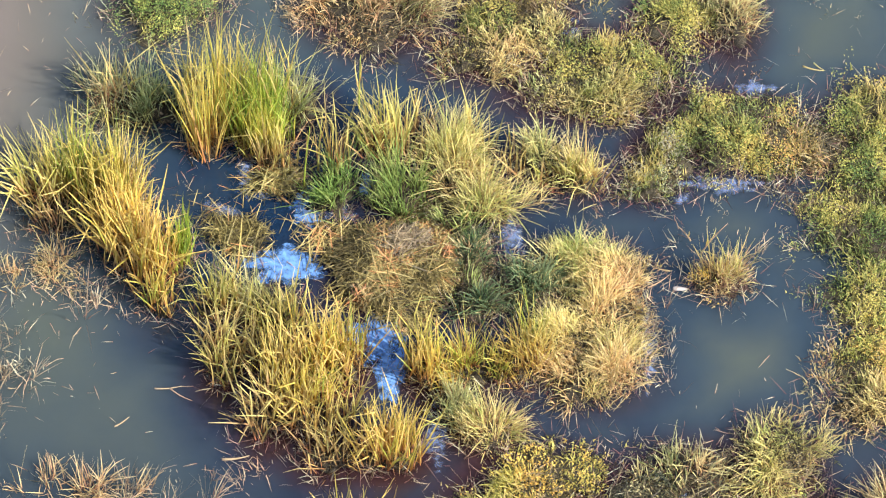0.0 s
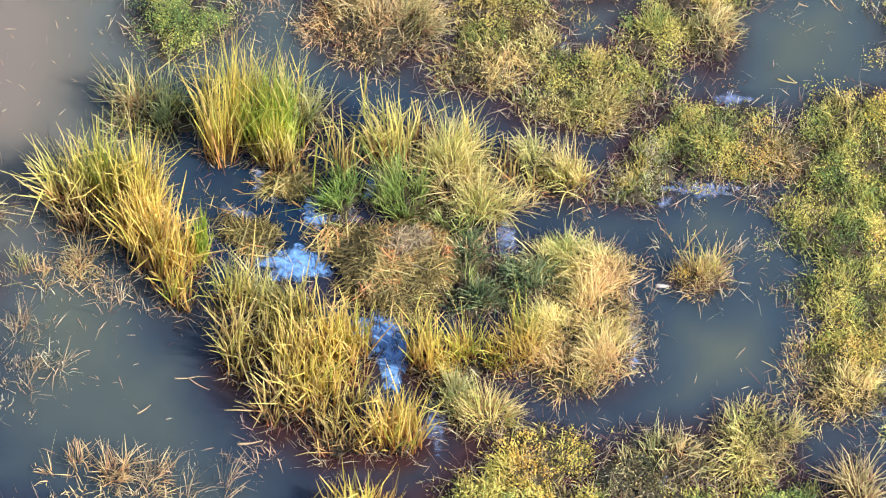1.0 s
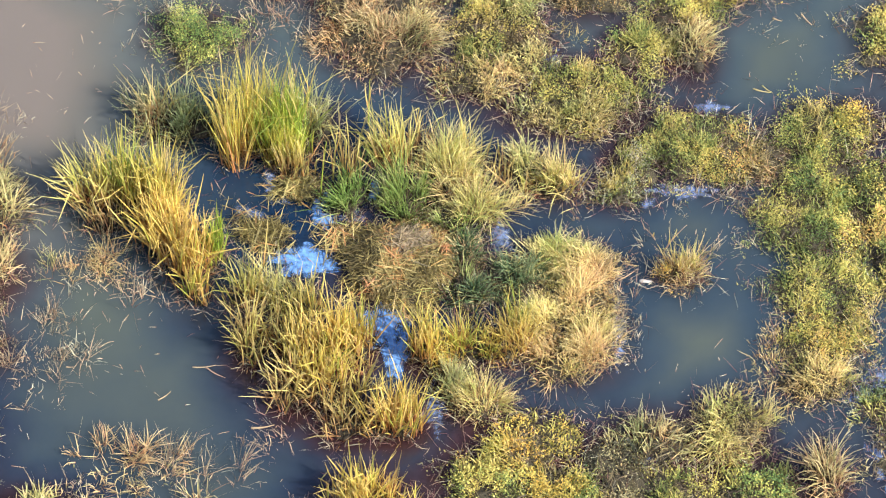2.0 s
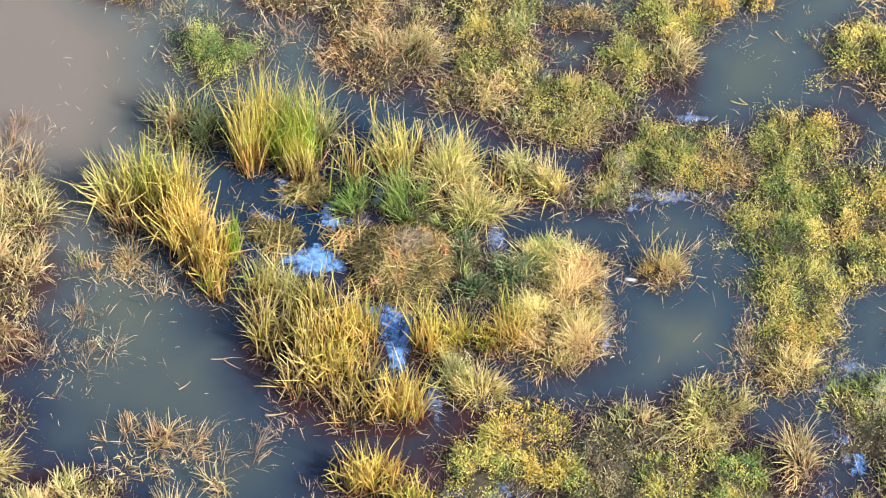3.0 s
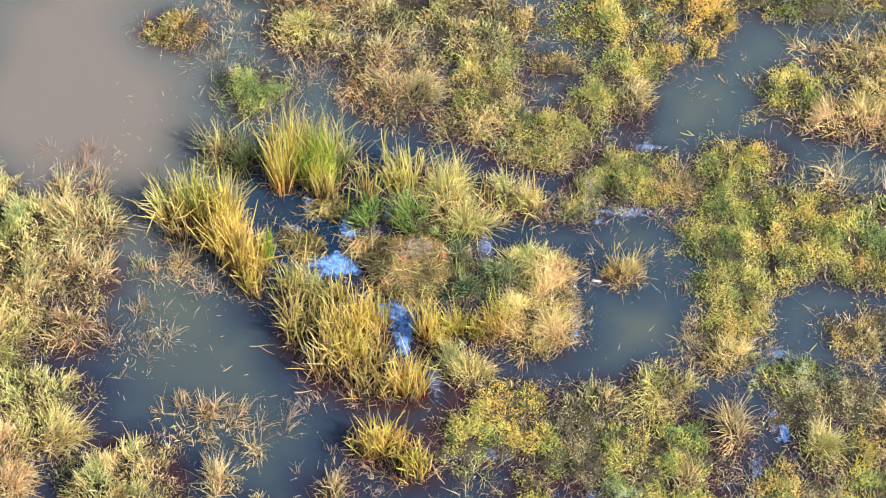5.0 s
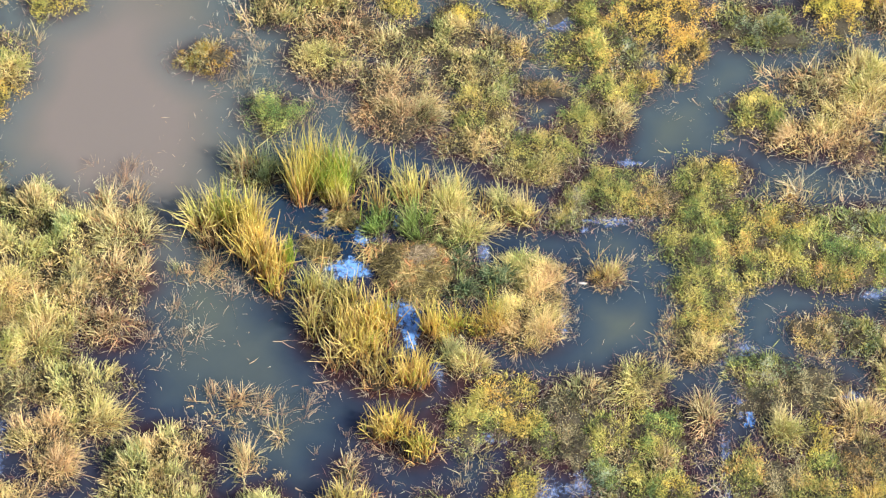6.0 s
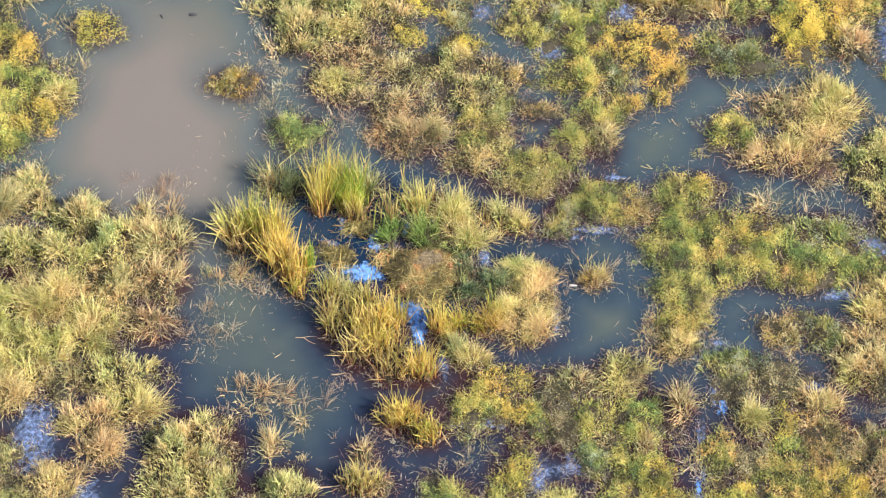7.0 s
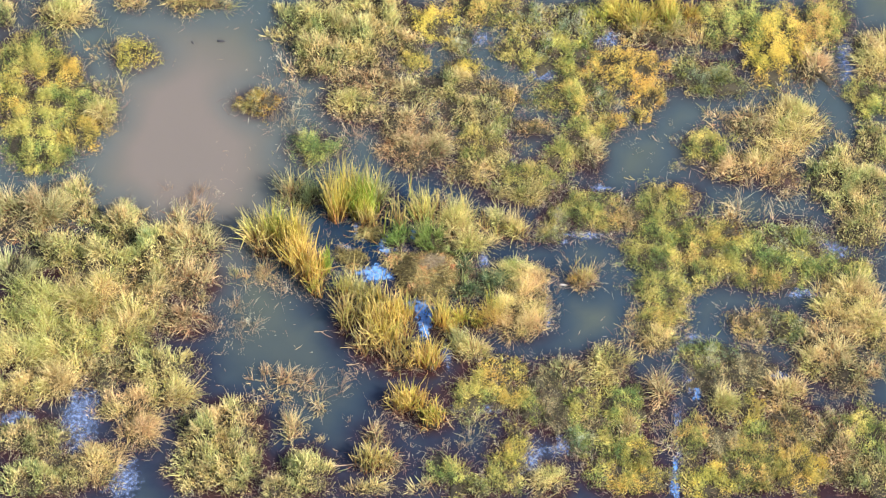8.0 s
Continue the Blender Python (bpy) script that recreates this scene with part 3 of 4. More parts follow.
patch("sedge", 0.06, -0.06, 0.16, 0.12, 0.34, tone=0.5)
patch("reed_tan", 0.21, 0.57, 0.14, 0.10, 0.60, tone=0.5, share=0.35, loose=0.8)
patch("reed_tan", 0.49, 0.38, 0.12, 0.11, 0.50, tone=0.75, share=0.25)
patch("olive", 0.69, 0.46, 0.14, 0.14, 0.60, tone=0.5)
patch("straw", 0.96, 0.30, 0.16, 0.15, 0.52, tone=0.62, loose=0.8)
patch("reed_tan", 0.92, 0.28, 0.23, 0.10, 0.44, tone=0.6, share=0.66, loose=1.2)
patch("reed_tan", -1.54, -0.79, 0.18, 0.16, 0.50, tone=0.3, loose=1.1, thick=0.9, share=0.78)
patch("sedge", -1.26, -0.79, 0.24, 0.14, 0.36, tone=0.75, share=0.8)
patch("reed_tan", -1.18, -0.92, 0.24, 0.16, 0.46, tone=0.4, loose=1.1, share=0.55)
patch("reed_tan", -1.56, -1.23, 0.14, 0.23, 0.50, tone=0.7, loose=1.2, thick=1.1, share=0.68)
patch("reed_tan", -1.33, -1.21, 0.15, 0.16, 0.48, tone=0.5, loose=1.2, share=0.4)
patch("reed", -1.11, -1.33, 0.20, 0.21, 0.58, tone=0.66, loose=1.2, thick=1.15, share=0.68)
patch("reed", -0.84, -1.28, 0.16, 0.21, 0.66, tone=0.6, thick=1.15, share=0.78)
patch("reed", -0.66, -1.23, 0.11, 0.17, 0.56, tone=0.6, share=0.78)
patch("reed_tan", -1.21, -1.67, 0.15, 0.21, 0.50, tone=0.68, loose=1.3, thick=1.2, share=0.66)
patch("reed", -0.95, -1.65, 0.19, 0.21, 0.52, tone=0.7, loose=1.3, thick=1.1, share=0.66)
patch("reed_tan", -0.68, -1.68, 0.17, 0.22, 0.46, tone=0.6, loose=1.2, share=0.4)
patch("reed_tan", -0.76, -2.02, 0.18, 0.12, 0.40, tone=0.75, loose=1.3, share=0.66)
patch("reed", -0.37, -2.00, 0.19, 0.16, 0.66, tone=0.58, loose=1.0)
patch("reed", -0.13, -1.32, 0.14, 0.14, 0.62, tone=0.5, loose=0.7)
patch("lime", 0.24, -1.30, 0.25, 0.17, 0.46, tone=0.4)
patch("lime", 0.55, -1.23, 0.19, 0.19, 0.46, tone=0.55)
patch("straw", 1.09, -0.85, 0.37, 0.30, 0.26, tone=0.6, share=1.3)
patch("straw", 0.87, -1.04, 0.24, 0.22, 0.25, tone=0.6, share=1.3)
patch("straw", 1.08, -1.31, 0.37, 0.27, 0.26, tone=0.62, share=1.3)
patch("straw", 1.21, -0.48, 0.26, 0.18, 0.32, tone=0.6, share=1.3)
patch("straw", 0.86, -0.39, 0.20, 0.14, 0.32, tone=0.35, share=1.3)
patch("sedge_shaded", 0.60, -0.62, 0.28, 0.21, 0.22, tone=0.7)
patch("sedge_shaded", 0.26, -0.76, 0.22, 0.19, 0.26, tone=0.34)
patch("sedge_shaded", 0.22, -0.39, 0.18, 0.23, 0.16, share=0.68, tone=0.12)
patch("sedge", 0.16, -0.69, 0.09, 0.13, 0.50)
patch("thatch", -0.35, -0.46, 0.48, 0.41, 0.22, top=0.13, tone=0.38, words="nest")
# added brown pad, toned like the animals left out of the nest
patch("lining", -0.29, -0.34, 0.29, 0.23, 0.13, top=0.16, tone=0.5)
patch("thatch", -0.58, -0.73, 0.09, 0.07, 0.12, tone=0.97, top=0.13)
patch("thatch", 0.03, -0.39, 0.05, 0.09, 0.12, tone=0.97, top=0.13)
patch("straw", 0.30, -1.80, 0.20, 0.17, 0.36, tone=0.50, loose=0.8)
patch("sedge_pale", 0.06, -1.62, 0.15, 0.16, 0.30, tone=0.6)
patch("reed_tan", 1.99, -0.54, 0.15, 0.09, 0.42, tone=0.74, peat=PEAT_RED, share=1.3, wind=(0.05, 0.05), loose=1.3, thick=0.65)
patch("tan", 2.02, -0.58, 0.17, 0.13, 0.34, tone=0.88, peat=PEAT_RED, share=1.4)
patch("herb_yellow", 1.84, -0.60, 0.08, 0.07, 0.34, tone=0.40, share=1.3)
patch("thatch", -1.48, -0.19, 0.23, 0.16, 0.20, top=0.05, tone=0.3)
patch("herb_grey", 1.45, 0.21, 0.17, 0.13, 0.14)
patch("sticks", -1.20, -2.12, 0.45, 0.13, 0.30)
patch("tan", -2.85, -0.54, 0.18, 0.14, 0.30, share=0.6, tone=0.6)
patch("tan", -2.95, -0.48, 0.11, 0.09, 0.32, share=0.6, tone=0.6)
patch("tan", -2.76, -0.44, 0.11, 0.09, 0.32, share=0.6, tone=0.6)
patch("tan", -2.51, -0.61, 0.10, 0.07, 0.26, share=0.5, tone=0.7)
patch("tan", -3.06, -0.63, 0.09, 0.07, 0.26, share=0.6, tone=0.6)
patch("sticks", -2.38, -0.77, 0.43, 0.16, 0.30, share=1.2)
patch("sticks", 1.51, -1.13, 0.16, 0.50, 0.20, share=1.5)
patch("sticks", -2.36, -2.21, 0.28, 0.16, 0.35, share=1.0)
patch("straw", 1.15, 0.96, 0.38, 0.10, 0.20, tone=0.5)
patch("straw", 0.30, 1.30, 0.28, 0.12, 0.19, tone=0.74, loose=1.35)
patch("olive", 0.72, 1.57, 0.24, 0.24, 0.22, tone=0.85, loose=1.35)
patch("herb_green", 1.17, 1.20, 0.48, 0.33, 0.18, tone=0.82)
patch("olive", 1.08, 1.05, 0.52, 0.22, 0.18, tone=0.85)
patch("herb_green", 0.46, 1.85, 0.40, 0.38, 0.20, tone=0.74)
patch("olive", 0.62, 1.98, 0.24, 0.30, 0.17, tone=0.77, loose=1.35)
patch("olive", 0.37, 2.47, 0.50, 0.40, 0.19, tone=0.72, loose=1.35)
patch("herb_grey", 0.62, 2.30, 0.30, 0.24, 0.16, tone=0.82)
patch("olive", 0.02, 2.95, 0.42, 0.40, 0.19, tone=0.72, loose=1.35)
patch("tan", -0.48, 1.81, 0.51, 0.39, 0.27, tone=0.62, loose=1.35)
patch("tan", -0.79, 2.26, 0.35, 0.26, 0.25, tone=0.52, loose=1.35)
patch("straw", 0.37, 1.40, 0.39, 0.16, 0.19, tone=0.72, loose=1.35)
patch("tan", -0.19, 1.95, 0.22, 0.26, 0.25, tone=0.82, loose=1.35)
patch("olive", -1.99, 3.48, 0.54, 0.42, 0.44, tone=0.71)
patch("olive", -1.39, 3.80, 0.58, 0.48, 0.44, tone=0.85)
patch("olive", -2.18, 4.06, 0.54, 0.42, 0.44, tone=0.66)
patch("olive", -1.22, 4.27, 0.54, 0.37, 0.44, tone=0.85)
patch("tan", -1.28, 3.05, 0.58, 0.31, 0.27, tone=0.67, loose=1.35)
patch("straw", -1.52, 2.63, 0.40, 0.26, 0.25, tone=0.52, loose=1.35)
patch("tan", -1.34, 2.36, 0.31, 0.12, 0.19, loose=1.35)
patch("tan", -0.58, 2.74, 0.40, 0.26, 0.22, tone=0.42, loose=1.35)
patch("herb_yellow", -0.34, 4.07, 0.40, 0.32, 0.35)
patch("herb_yellow", -0.56, 3.38, 0.20, 0.23, 0.30, tone=0.3)
patch("olive", -0.65, 3.65, 0.18, 0.32, 0.31, tone=0.78)
patch("herb_grey", 0.14, 3.75, 0.21, 0.25, 0.18, tone=0.72)
patch("sticks", 0.79, 3.75, 0.45, 0.17, 0.20, share=3.0)
patch("herb_grey", 1.44, 3.65, 0.20, 0.27, 0.18, tone=0.82)
patch("herb_green", 1.05, 3.55, 0.36, 0.29, 0.25, tone=0.72)
patch("herb_yellow", 0.22, 3.28, 0.25, 0.19, 0.20, tone=0.35)
patch("herb_brown", 0.93, 2.74, 0.21, 0.17, 0.16, tone=0.6)
patch("tan", 0.60, 2.87, 0.19, 0.15, 0.13, tone=0.72, loose=1.35)
patch("herb", 0.44, 4.34, 0.54, 0.30, 0.25, tone=0.83)
patch("herb_grey", 1.18, 4.12, 0.36, 0.32, 0.18, tone=0.82)
patch("herb_green", 1.74, 3.54, 0.45, 0.37, 0.22, tone=0.62)
patch("herb", 1.83, 2.84, 0.44, 0.47, 0.20, tone=0.58)
patch("herb_yellow", 2.65, 3.23, 0.55, 0.40, 0.40, tone=0.6)
patch("herb_yellow", 3.03, 2.74, 0.25, 0.26, 0.30, tone=0.65)
patch("herb_yellow", 2.90, 2.36, 0.14, 0.12, 0.20, tone=0.6)
patch("herb_grey", 2.26, 2.64, 0.31, 0.26, 0.16, tone=0.62)
patch("herb_green", 2.08, 2.15, 0.37, 0.26, 0.20, tone=0.68)
patch("herb_yellow", 2.38, 2.26, 0.26, 0.14, 0.20, tone=0.6)
patch("herb_green", 1.73, 1.70, 0.31, 0.26, 0.20, tone=0.62)
patch("tan", 2.11, 1.70, 0.17, 0.29, 0.26)
patch("herb_brown", 1.22, 2.16, 0.33, 0.14, 0.12)
patch("herb_grey", 1.93, 4.02, 0.54, 0.42, 0.20, tone=0.85)
patch("lime", 2.71, 4.23, 0.45, 0.34, 0.36, tone=0.36)
patch("lime", 3.32, 4.19, 0.50, 0.34, 0.36, tone=0.36)
patch("tan", 3.15, 3.87, 0.49, 0.19, 0.31, tone=0.6)
patch("herb_green", 4.15, 4.14, 0.41, 0.48, 0.45, tone=0.5)
patch("tan", 3.83, 3.66, 0.31, 0.26, 0.35, share=0.6)
patch("herb_grey", 3.90, 3.07, 0.62, 0.33, 0.20)
patch("herb_yellow", 5.05, 3.77, 0.43, 0.48, 0.60, tone=0.62, share=1.3)
patch("herb_yellow", 4.91, 3.35, 0.49, 0.32, 0.45, tone=0.66, share=1.3)
patch("herb_green", 4.63, 4.09, 0.31, 0.42, 0.50, tone=0.55)
patch("herb", 5.54, 3.98, 0.40, 0.53, 0.40, tone=0.66)
patch("tan", 5.56, 3.25, 0.31, 0.31, 0.26, tone=0.5)
patch("straw", 6.48, 3.46, 0.31, 0.42, 0.35, tone=0.4)
patch("herb_green", 6.41, 2.68, 0.31, 0.36, 0.30, tone=0.75)
patch("herb_green", 3.87, 1.81, 0.37, 0.33, 0.20, tone=0.7)
patch("tan", 4.58, 2.21, 0.38, 0.28, 0.26, tone=0.35, share=0.75)
patch("straw", 5.23, 2.31, 0.43, 0.42, 0.34, tone=0.5)
patch("straw", 4.91, 1.83, 0.38, 0.32, 0.32, tone=0.6)
patch("straw", 4.55, 1.44, 0.61, 0.22, 0.32, tone=0.9, peat=PEAT_RED)
patch("tan", 5.05, 1.26, 0.29, 0.20, 0.28, tone=0.9, peat=PEAT_RED)
patch("tan", 4.36, 0.71, 0.43, 0.28, 0.30, share=0.3, tone=0.6)
patch("sticks", 4.62, 0.82, 0.77, 0.41, 0.40, share=0.9)
patch("tan", 4.11, 2.31, 0.34, 0.18, 0.26, share=0.6, tone=0.5)
patch("olive", 5.90, 1.26, 0.48, 0.62, 0.34, tone=0.72)
patch("olive", 6.29, 0.99, 0.38, 0.55, 0.34, tone=0.57)
patch("olive", 6.44, 1.84, 0.32, 0.40, 0.28, tone=0.55)
patch("olive", 6.14, 0.35, 0.43, 0.30, 0.30, tone=0.62)
patch("herb_green", 3.17, 0.80, 0.41, 0.26, 0.20, tone=0.65)
patch("herb_yellow", 3.46, 0.94, 0.22, 0.18, 0.22, tone=0.4)
patch("herb_green", 2.02, 0.70, 0.45, 0.32, 0.20, tone=0.6)
patch("herb_grey", 1.59, 0.45, 0.24, 0.28, 0.14)
patch("herb", 2.36, 0.55, 0.21, 0.28, 0.16, tone=0.66)
patch("herb_brown", 2.70, 0.55, 0.21, 0.22, 0.12)
patch("herb_green", 3.12, 0.35, 0.44, 0.40, 0.18, tone=0.56)
patch("herb_green", 3.03, -0.10, 0.44, 0.35, 0.18, tone=0.5)
patch("herb", 3.71, 0.10, 0.60, 0.40, 0.18, tone=0.61)
patch("herb_green", 3.83, -0.35, 0.55, 0.30, 0.18, tone=0.66)
patch("herb_green", 4.51, -0.08, 0.51, 0.38, 0.20, tone=0.5)
patch("herb_yellow", 4.18, 0.21, 0.26, 0.25, 0.20, tone=0.3)
patch("herb_grey", 5.11, 0.12, 0.51, 0.35, 0.18, tone=0.6)
patch("herb_green", 5.19, -0.32, 0.55, 0.28, 0.18, tone=0.45)
patch("herb", 4.68, -0.53, 0.46, 0.18, 0.16, tone=0.56)
patch("herb_green", 5.86, -0.37, 0.47, 0.28, 0.20, tone=0.56)
patch("herb_green", 3.15, -0.75, 0.42, 0.35, 0.20, tone=0.65)
patch("herb", 3.13, -1.19, 0.38, 0.35, 0.18, tone=0.76)
patch("straw", 3.05, -1.58, 0.32, 0.22, 0.22, tone=0.55)
patch("tan", 2.71, -1.29, 0.15, 0.39, 0.22, share=0.6)
patch("tan", 3.52, -1.19, 0.13, 0.35, 0.22, share=0.6)
patch("straw", 5.92, -0.96, 0.49, 0.42, 0.35, tone=0.5)
patch("straw", 6.24, -1.45, 0.33, 0.39, 0.31, tone=0.6)
patch("tan", 5.64, -1.65, 0.46, 0.39, 0.31, tone=0.6)
patch("tan", 5.88, -2.13, 0.54, 0.29, 0.26, tone=0.4)
patch("straw", 5.38, -1.94, 0.23, 0.24, 0.31, tone=0.6)
patch("herb_brown", 4.47, -1.32, 0.33, 0.25, 0.18, tone=0.55)
patch("herb_grey", 4.98, -1.36, 0.33, 0.30, 0.14, share=0.6)
patch("herb_yellow", 0.68, -2.26, 0.49, 0.29, 0.22, tone=0.5, share=0.85)
patch("herb_green", 0.42, -2.56, 0.45, 0.27, 0.20, tone=0.65, share=0.85)
patch("herb_yellow", 0.93, -2.61, 0.33, 0.21, 0.20, tone=0.35, share=0.85)
patch("herb_dark", 1.45, -2.46, 0.28, 0.41, 0.18, tone=0.5, share=0.85)
patch("herb_green", 1.18, -2.77, 0.21, 0.27, 0.18, tone=0.56, share=0.85)
patch("herb_dark", 1.56, -2.92, 0.24, 0.27, 0.18, tone=0.5, share=0.85)
patch("herb", 0.97, -3.18, 0.13, 0.17, 0.18, tone=0.56, share=0.85)
patch("herb_grey", 1.93, -3.26, 0.28, 0.29, 0.16, share=0.85)
patch("tan", 1.77, -2.17, 0.29, 0.24, 0.26, tone=0.5, share=0.7)
patch("straw", 2.33, -2.03, 0.30, 0.31, 0.26, tone=0.45)
patch("herb_green", 1.93, -2.71, 0.29, 0.33, 0.20, tone=0.45, share=0.85)
patch("tan", 2.14, -3.08, 0.24, 0.17, 0.22, tone=0.6)
patch("tan", 2.60, -3.17, 0.18, 0.17, 0.25, tone=0.6)
patch("herb_green", 2.52, -2.75, 0.41, 0.43, 0.22, tone=0.6, share=0.85)
patch("herb_green", 2.48, -3.40, 0.47, 0.43, 0.22, tone=0.6, share=0.85)
patch("herb_yellow", 2.71, -3.49, 0.20, 0.29, 0.20, tone=0.35, share=0.85)
patch("herb_yellow", 2.68, -3.92, 0.48, 0.33, 0.22, tone=0.34, share=0.85)
patch("herb_green", 2.21, -3.87, 0.21, 0.21, 0.20, tone=0.56, share=0.85)
patch("tan", 3.08, -2.47, 0.15, 0.29, 0.31, tone=0.7)
patch("sticks", 3.22, -3.03, 0.15, 0.58, 0.25, share=3.0)
patch("herb_grey", 3.80, -1.87, 0.41, 0.31, 0.16, tone=0.5, share=0.85)
patch("herb_dark", 4.38, -2.11, 0.45, 0.31, 0.18, tone=0.6, share=0.85)
patch("herb_dark", 3.83, -2.25, 0.35, 0.27, 0.18, tone=0.6, share=0.85)
patch("straw", 4.01, -2.76, 0.25, 0.22, 0.34, tone=0.36)
patch("straw", 4.90, -2.48, 0.28, 0.25, 0.31, tone=0.6)
patch("herb", 3.56, -3.26, 0.24, 0.38, 0.20, tone=0.46, share=0.85)
patch("herb_dark", 4.01, -3.35, 0.29, 0.31, 0.20, tone=0.5, share=0.85)
patch("herb_yellow", 4.40, -2.78, 0.23, 0.27, 0.20, tone=0.34, share=0.85)
patch("herb_green", 4.47, -3.26, 0.28, 0.29, 0.22, tone=0.62, share=0.85)
patch("herb", 4.41, -3.67, 0.57, 0.48, 0.20, tone=0.61, share=0.85)
patch("herb_brown", 5.01, -3.10, 0.45, 0.43, 0.20, share=0.85)
patch("herb_yellow", 5.15, -3.76, 0.48, 0.48, 0.26, tone=0.34, share=0.85)
patch("herb_green", 6.04, -3.18, 0.41, 0.48, 0.30, tone=0.62, share=0.85)
patch("olive", 6.14, -3.90, 0.36, 0.43, 0.35, tone=0.61, share=0.85)
patch("tan", 5.66, -3.48, 0.32, 0.57, 0.26, tone=0.3)
patch("herb_yellow", 3.75, -4.00, 0.44, 0.33, 0.22, tone=0.34, share=0.85)
patch("sticks", 5.43, -2.76, 0.49, 0.21, 0.25, share=2.0)
patch("herb_green", 0.15, -4.02, 0.21, 0.27, 0.25, tone=0.65, share=0.85)
patch("herb_green", -0.09, -3.84, 0.23, 0.27, 0.30, tone=0.46, share=0.85)
patch("olive", 0.40, -4.12, 0.18, 0.17, 0.31, tone=0.46, share=0.85)
patch("tan", -0.34, -4.09, 0.16, 0.13, 0.26, tone=0.8, share=0.64)
patch("herb_yellow", 0.90, -3.54, 0.28, 0.27, 0.30, tone=0.34, share=0.85)
patch("straw", 1.45, -4.01, 0.26, 0.23, 0.26, tone=0.6)
patch("herb_green", 0.77, -3.97, 0.28, 0.24, 0.25, tone=0.56, share=0.85)
patch("reed_tan", -1.13, -3.71, 0.26, 0.17, 0.46, tone=0.6, share=0.9)
patch("tan", -0.88, -3.72, 0.19, 0.15, 0.40, tone=0.7)
patch("straw", -1.16, -4.15, 0.27, 0.09, 0.40, tone=0.6)
patch("reed", -0.58, -2.71, 0.26, 0.20, 0.48, tone=0.56, loose=1.3, thick=0.9)
patch("reed", -0.28, -2.96, 0.21, 0.15, 0.32, tone=0.62, loose=1.3)
patch("tan", 0.30, -2.96, 0.39, 0.17, 0.22, tone=0.3, share=0.5)
patch("sticks", 0.27, -3.32, 0.49, 0.24, 0.20, share=0.8)
patch("sticks", -0.91, -2.99, 0.49, 0.38, 0.25, share=2.0)
patch("sticks", 1.76, -3.50, 0.36, 0.38, 0.25, share=2.0)
patch("tan", -6.29, 0.58, 0.64, 0.40, 0.44, tone=0.4, share=1.3)
patch("olive", -5.70, 0.79, 0.36, 0.35, 0.44, tone=0.61)
patch("olive", -4.96, 0.39, 0.36, 0.38, 0.48, tone=0.61)
patch("tan", -3.97, 0.06, 0.44, 0.40, 0.40, tone=0.45)
patch("olive", -4.47, -0.05, 0.42, 0.40, 0.44, tone=0.76)
patch("olive", -5.16, -0.16, 0.47, 0.42, 0.44, tone=0.76)
patch("olive", -5.84, -0.12, 0.47, 0.40, 0.44, tone=0.88)
patch("sedge_pale", -6.55, -0.42, 0.32, 0.22, 0.40, tone=0.75)
patch("tan", -3.83, -0.54, 0.35, 0.32, 0.37, tone=0.55)
patch("olive", -4.46, -0.74, 0.44, 0.40, 0.42, tone=0.86)
patch("straw", -5.30, -0.91, 0.55, 0.40, 0.44, tone=0.2)
patch("straw", -6.13, -1.06, 0.59, 0.40, 0.44, tone=0.3)
patch("tan", -4.03, -1.28, 0.33, 0.26, 0.31, tone=0.7, peat=PEAT_RED)
patch("straw", -4.77, -1.44, 0.46, 0.34, 0.42, tone=0.35)
patch("straw", -5.68, -1.70, 0.58, 0.37, 0.44, tone=0.25)
patch("straw", -6.43, -1.79, 0.46, 0.39, 0.40, tone=0.4)
patch("olive", -4.42, -2.07, 0.50, 0.31, 0.40, tone=0.9)
patch("tan", -5.08, -2.13, 0.41, 0.27, 0.31, tone=0.25)
patch("straw", -5.90, -2.32, 0.49, 0.27, 0.40, tone=0.8)
patch("straw", -6.44, -2.57, 0.33, 0.21, 0.35, tone=0.65)
patch("straw", -4.17, -2.55, 0.37, 0.27, 0.37, tone=0.45)
patch("straw", -4.72, -2.76, 0.37, 0.25, 0.31, tone=0.85)
patch("straw", -4.56, -3.18, 0.26, 0.29, 0.31, tone=0.85)
patch("olive", -6.11, -3.33, 0.53, 0.38, 0.26, tone=0.5)
patch("olive", -6.08, -4.00, 0.52, 0.33, 0.26, tone=0.6)
patch("straw", -5.10, -3.75, 0.32, 0.36, 0.26, tone=0.75)
patch("olive", -5.58, -3.91, 0.32, 0.33, 0.26, tone=0.55)
patch("olive", -3.40, -3.14, 0.57, 0.43, 0.48, tone=0.74)
patch("olive", -3.40, -3.80, 0.64, 0.43, 0.48, tone=0.72)
patch("olive", -2.11, -3.89, 0.36, 0.36, 0.40, tone=0.8)
patch("olive", -2.44, -4.12, 0.32, 0.21, 0.35, tone=0.8)
patch("tan", -2.48, -2.46, 0.37, 0.31, 0.35, tone=0.8, share=0.25)
patch("tan", -1.97, -2.67, 0.15, 0.14, 0.26, share=0.6)
patch("tan", -2.23, -3.18, 0.21, 0.25, 0.26, share=0.35)
patch("sticks", -2.95, -0.54, 0.53, 0.43, 0.22, share=0.8)
patch("tan", -2.78, -0.49, 0.21, 0.18, 0.26, share=0.5)
patch("tan", -3.16, -0.53, 0.15, 0.16, 0.26, share=0.5)
patch("sticks", -3.37, -1.38, 0.42, 0.49, 0.25, share=1.5)
patch("sticks", -2.99, -3.09, 0.49, 0.58, 0.25, share=1.2)
patch("sticks", -3.98, 0.86, 0.52, 0.25, 0.25, share=2.0)
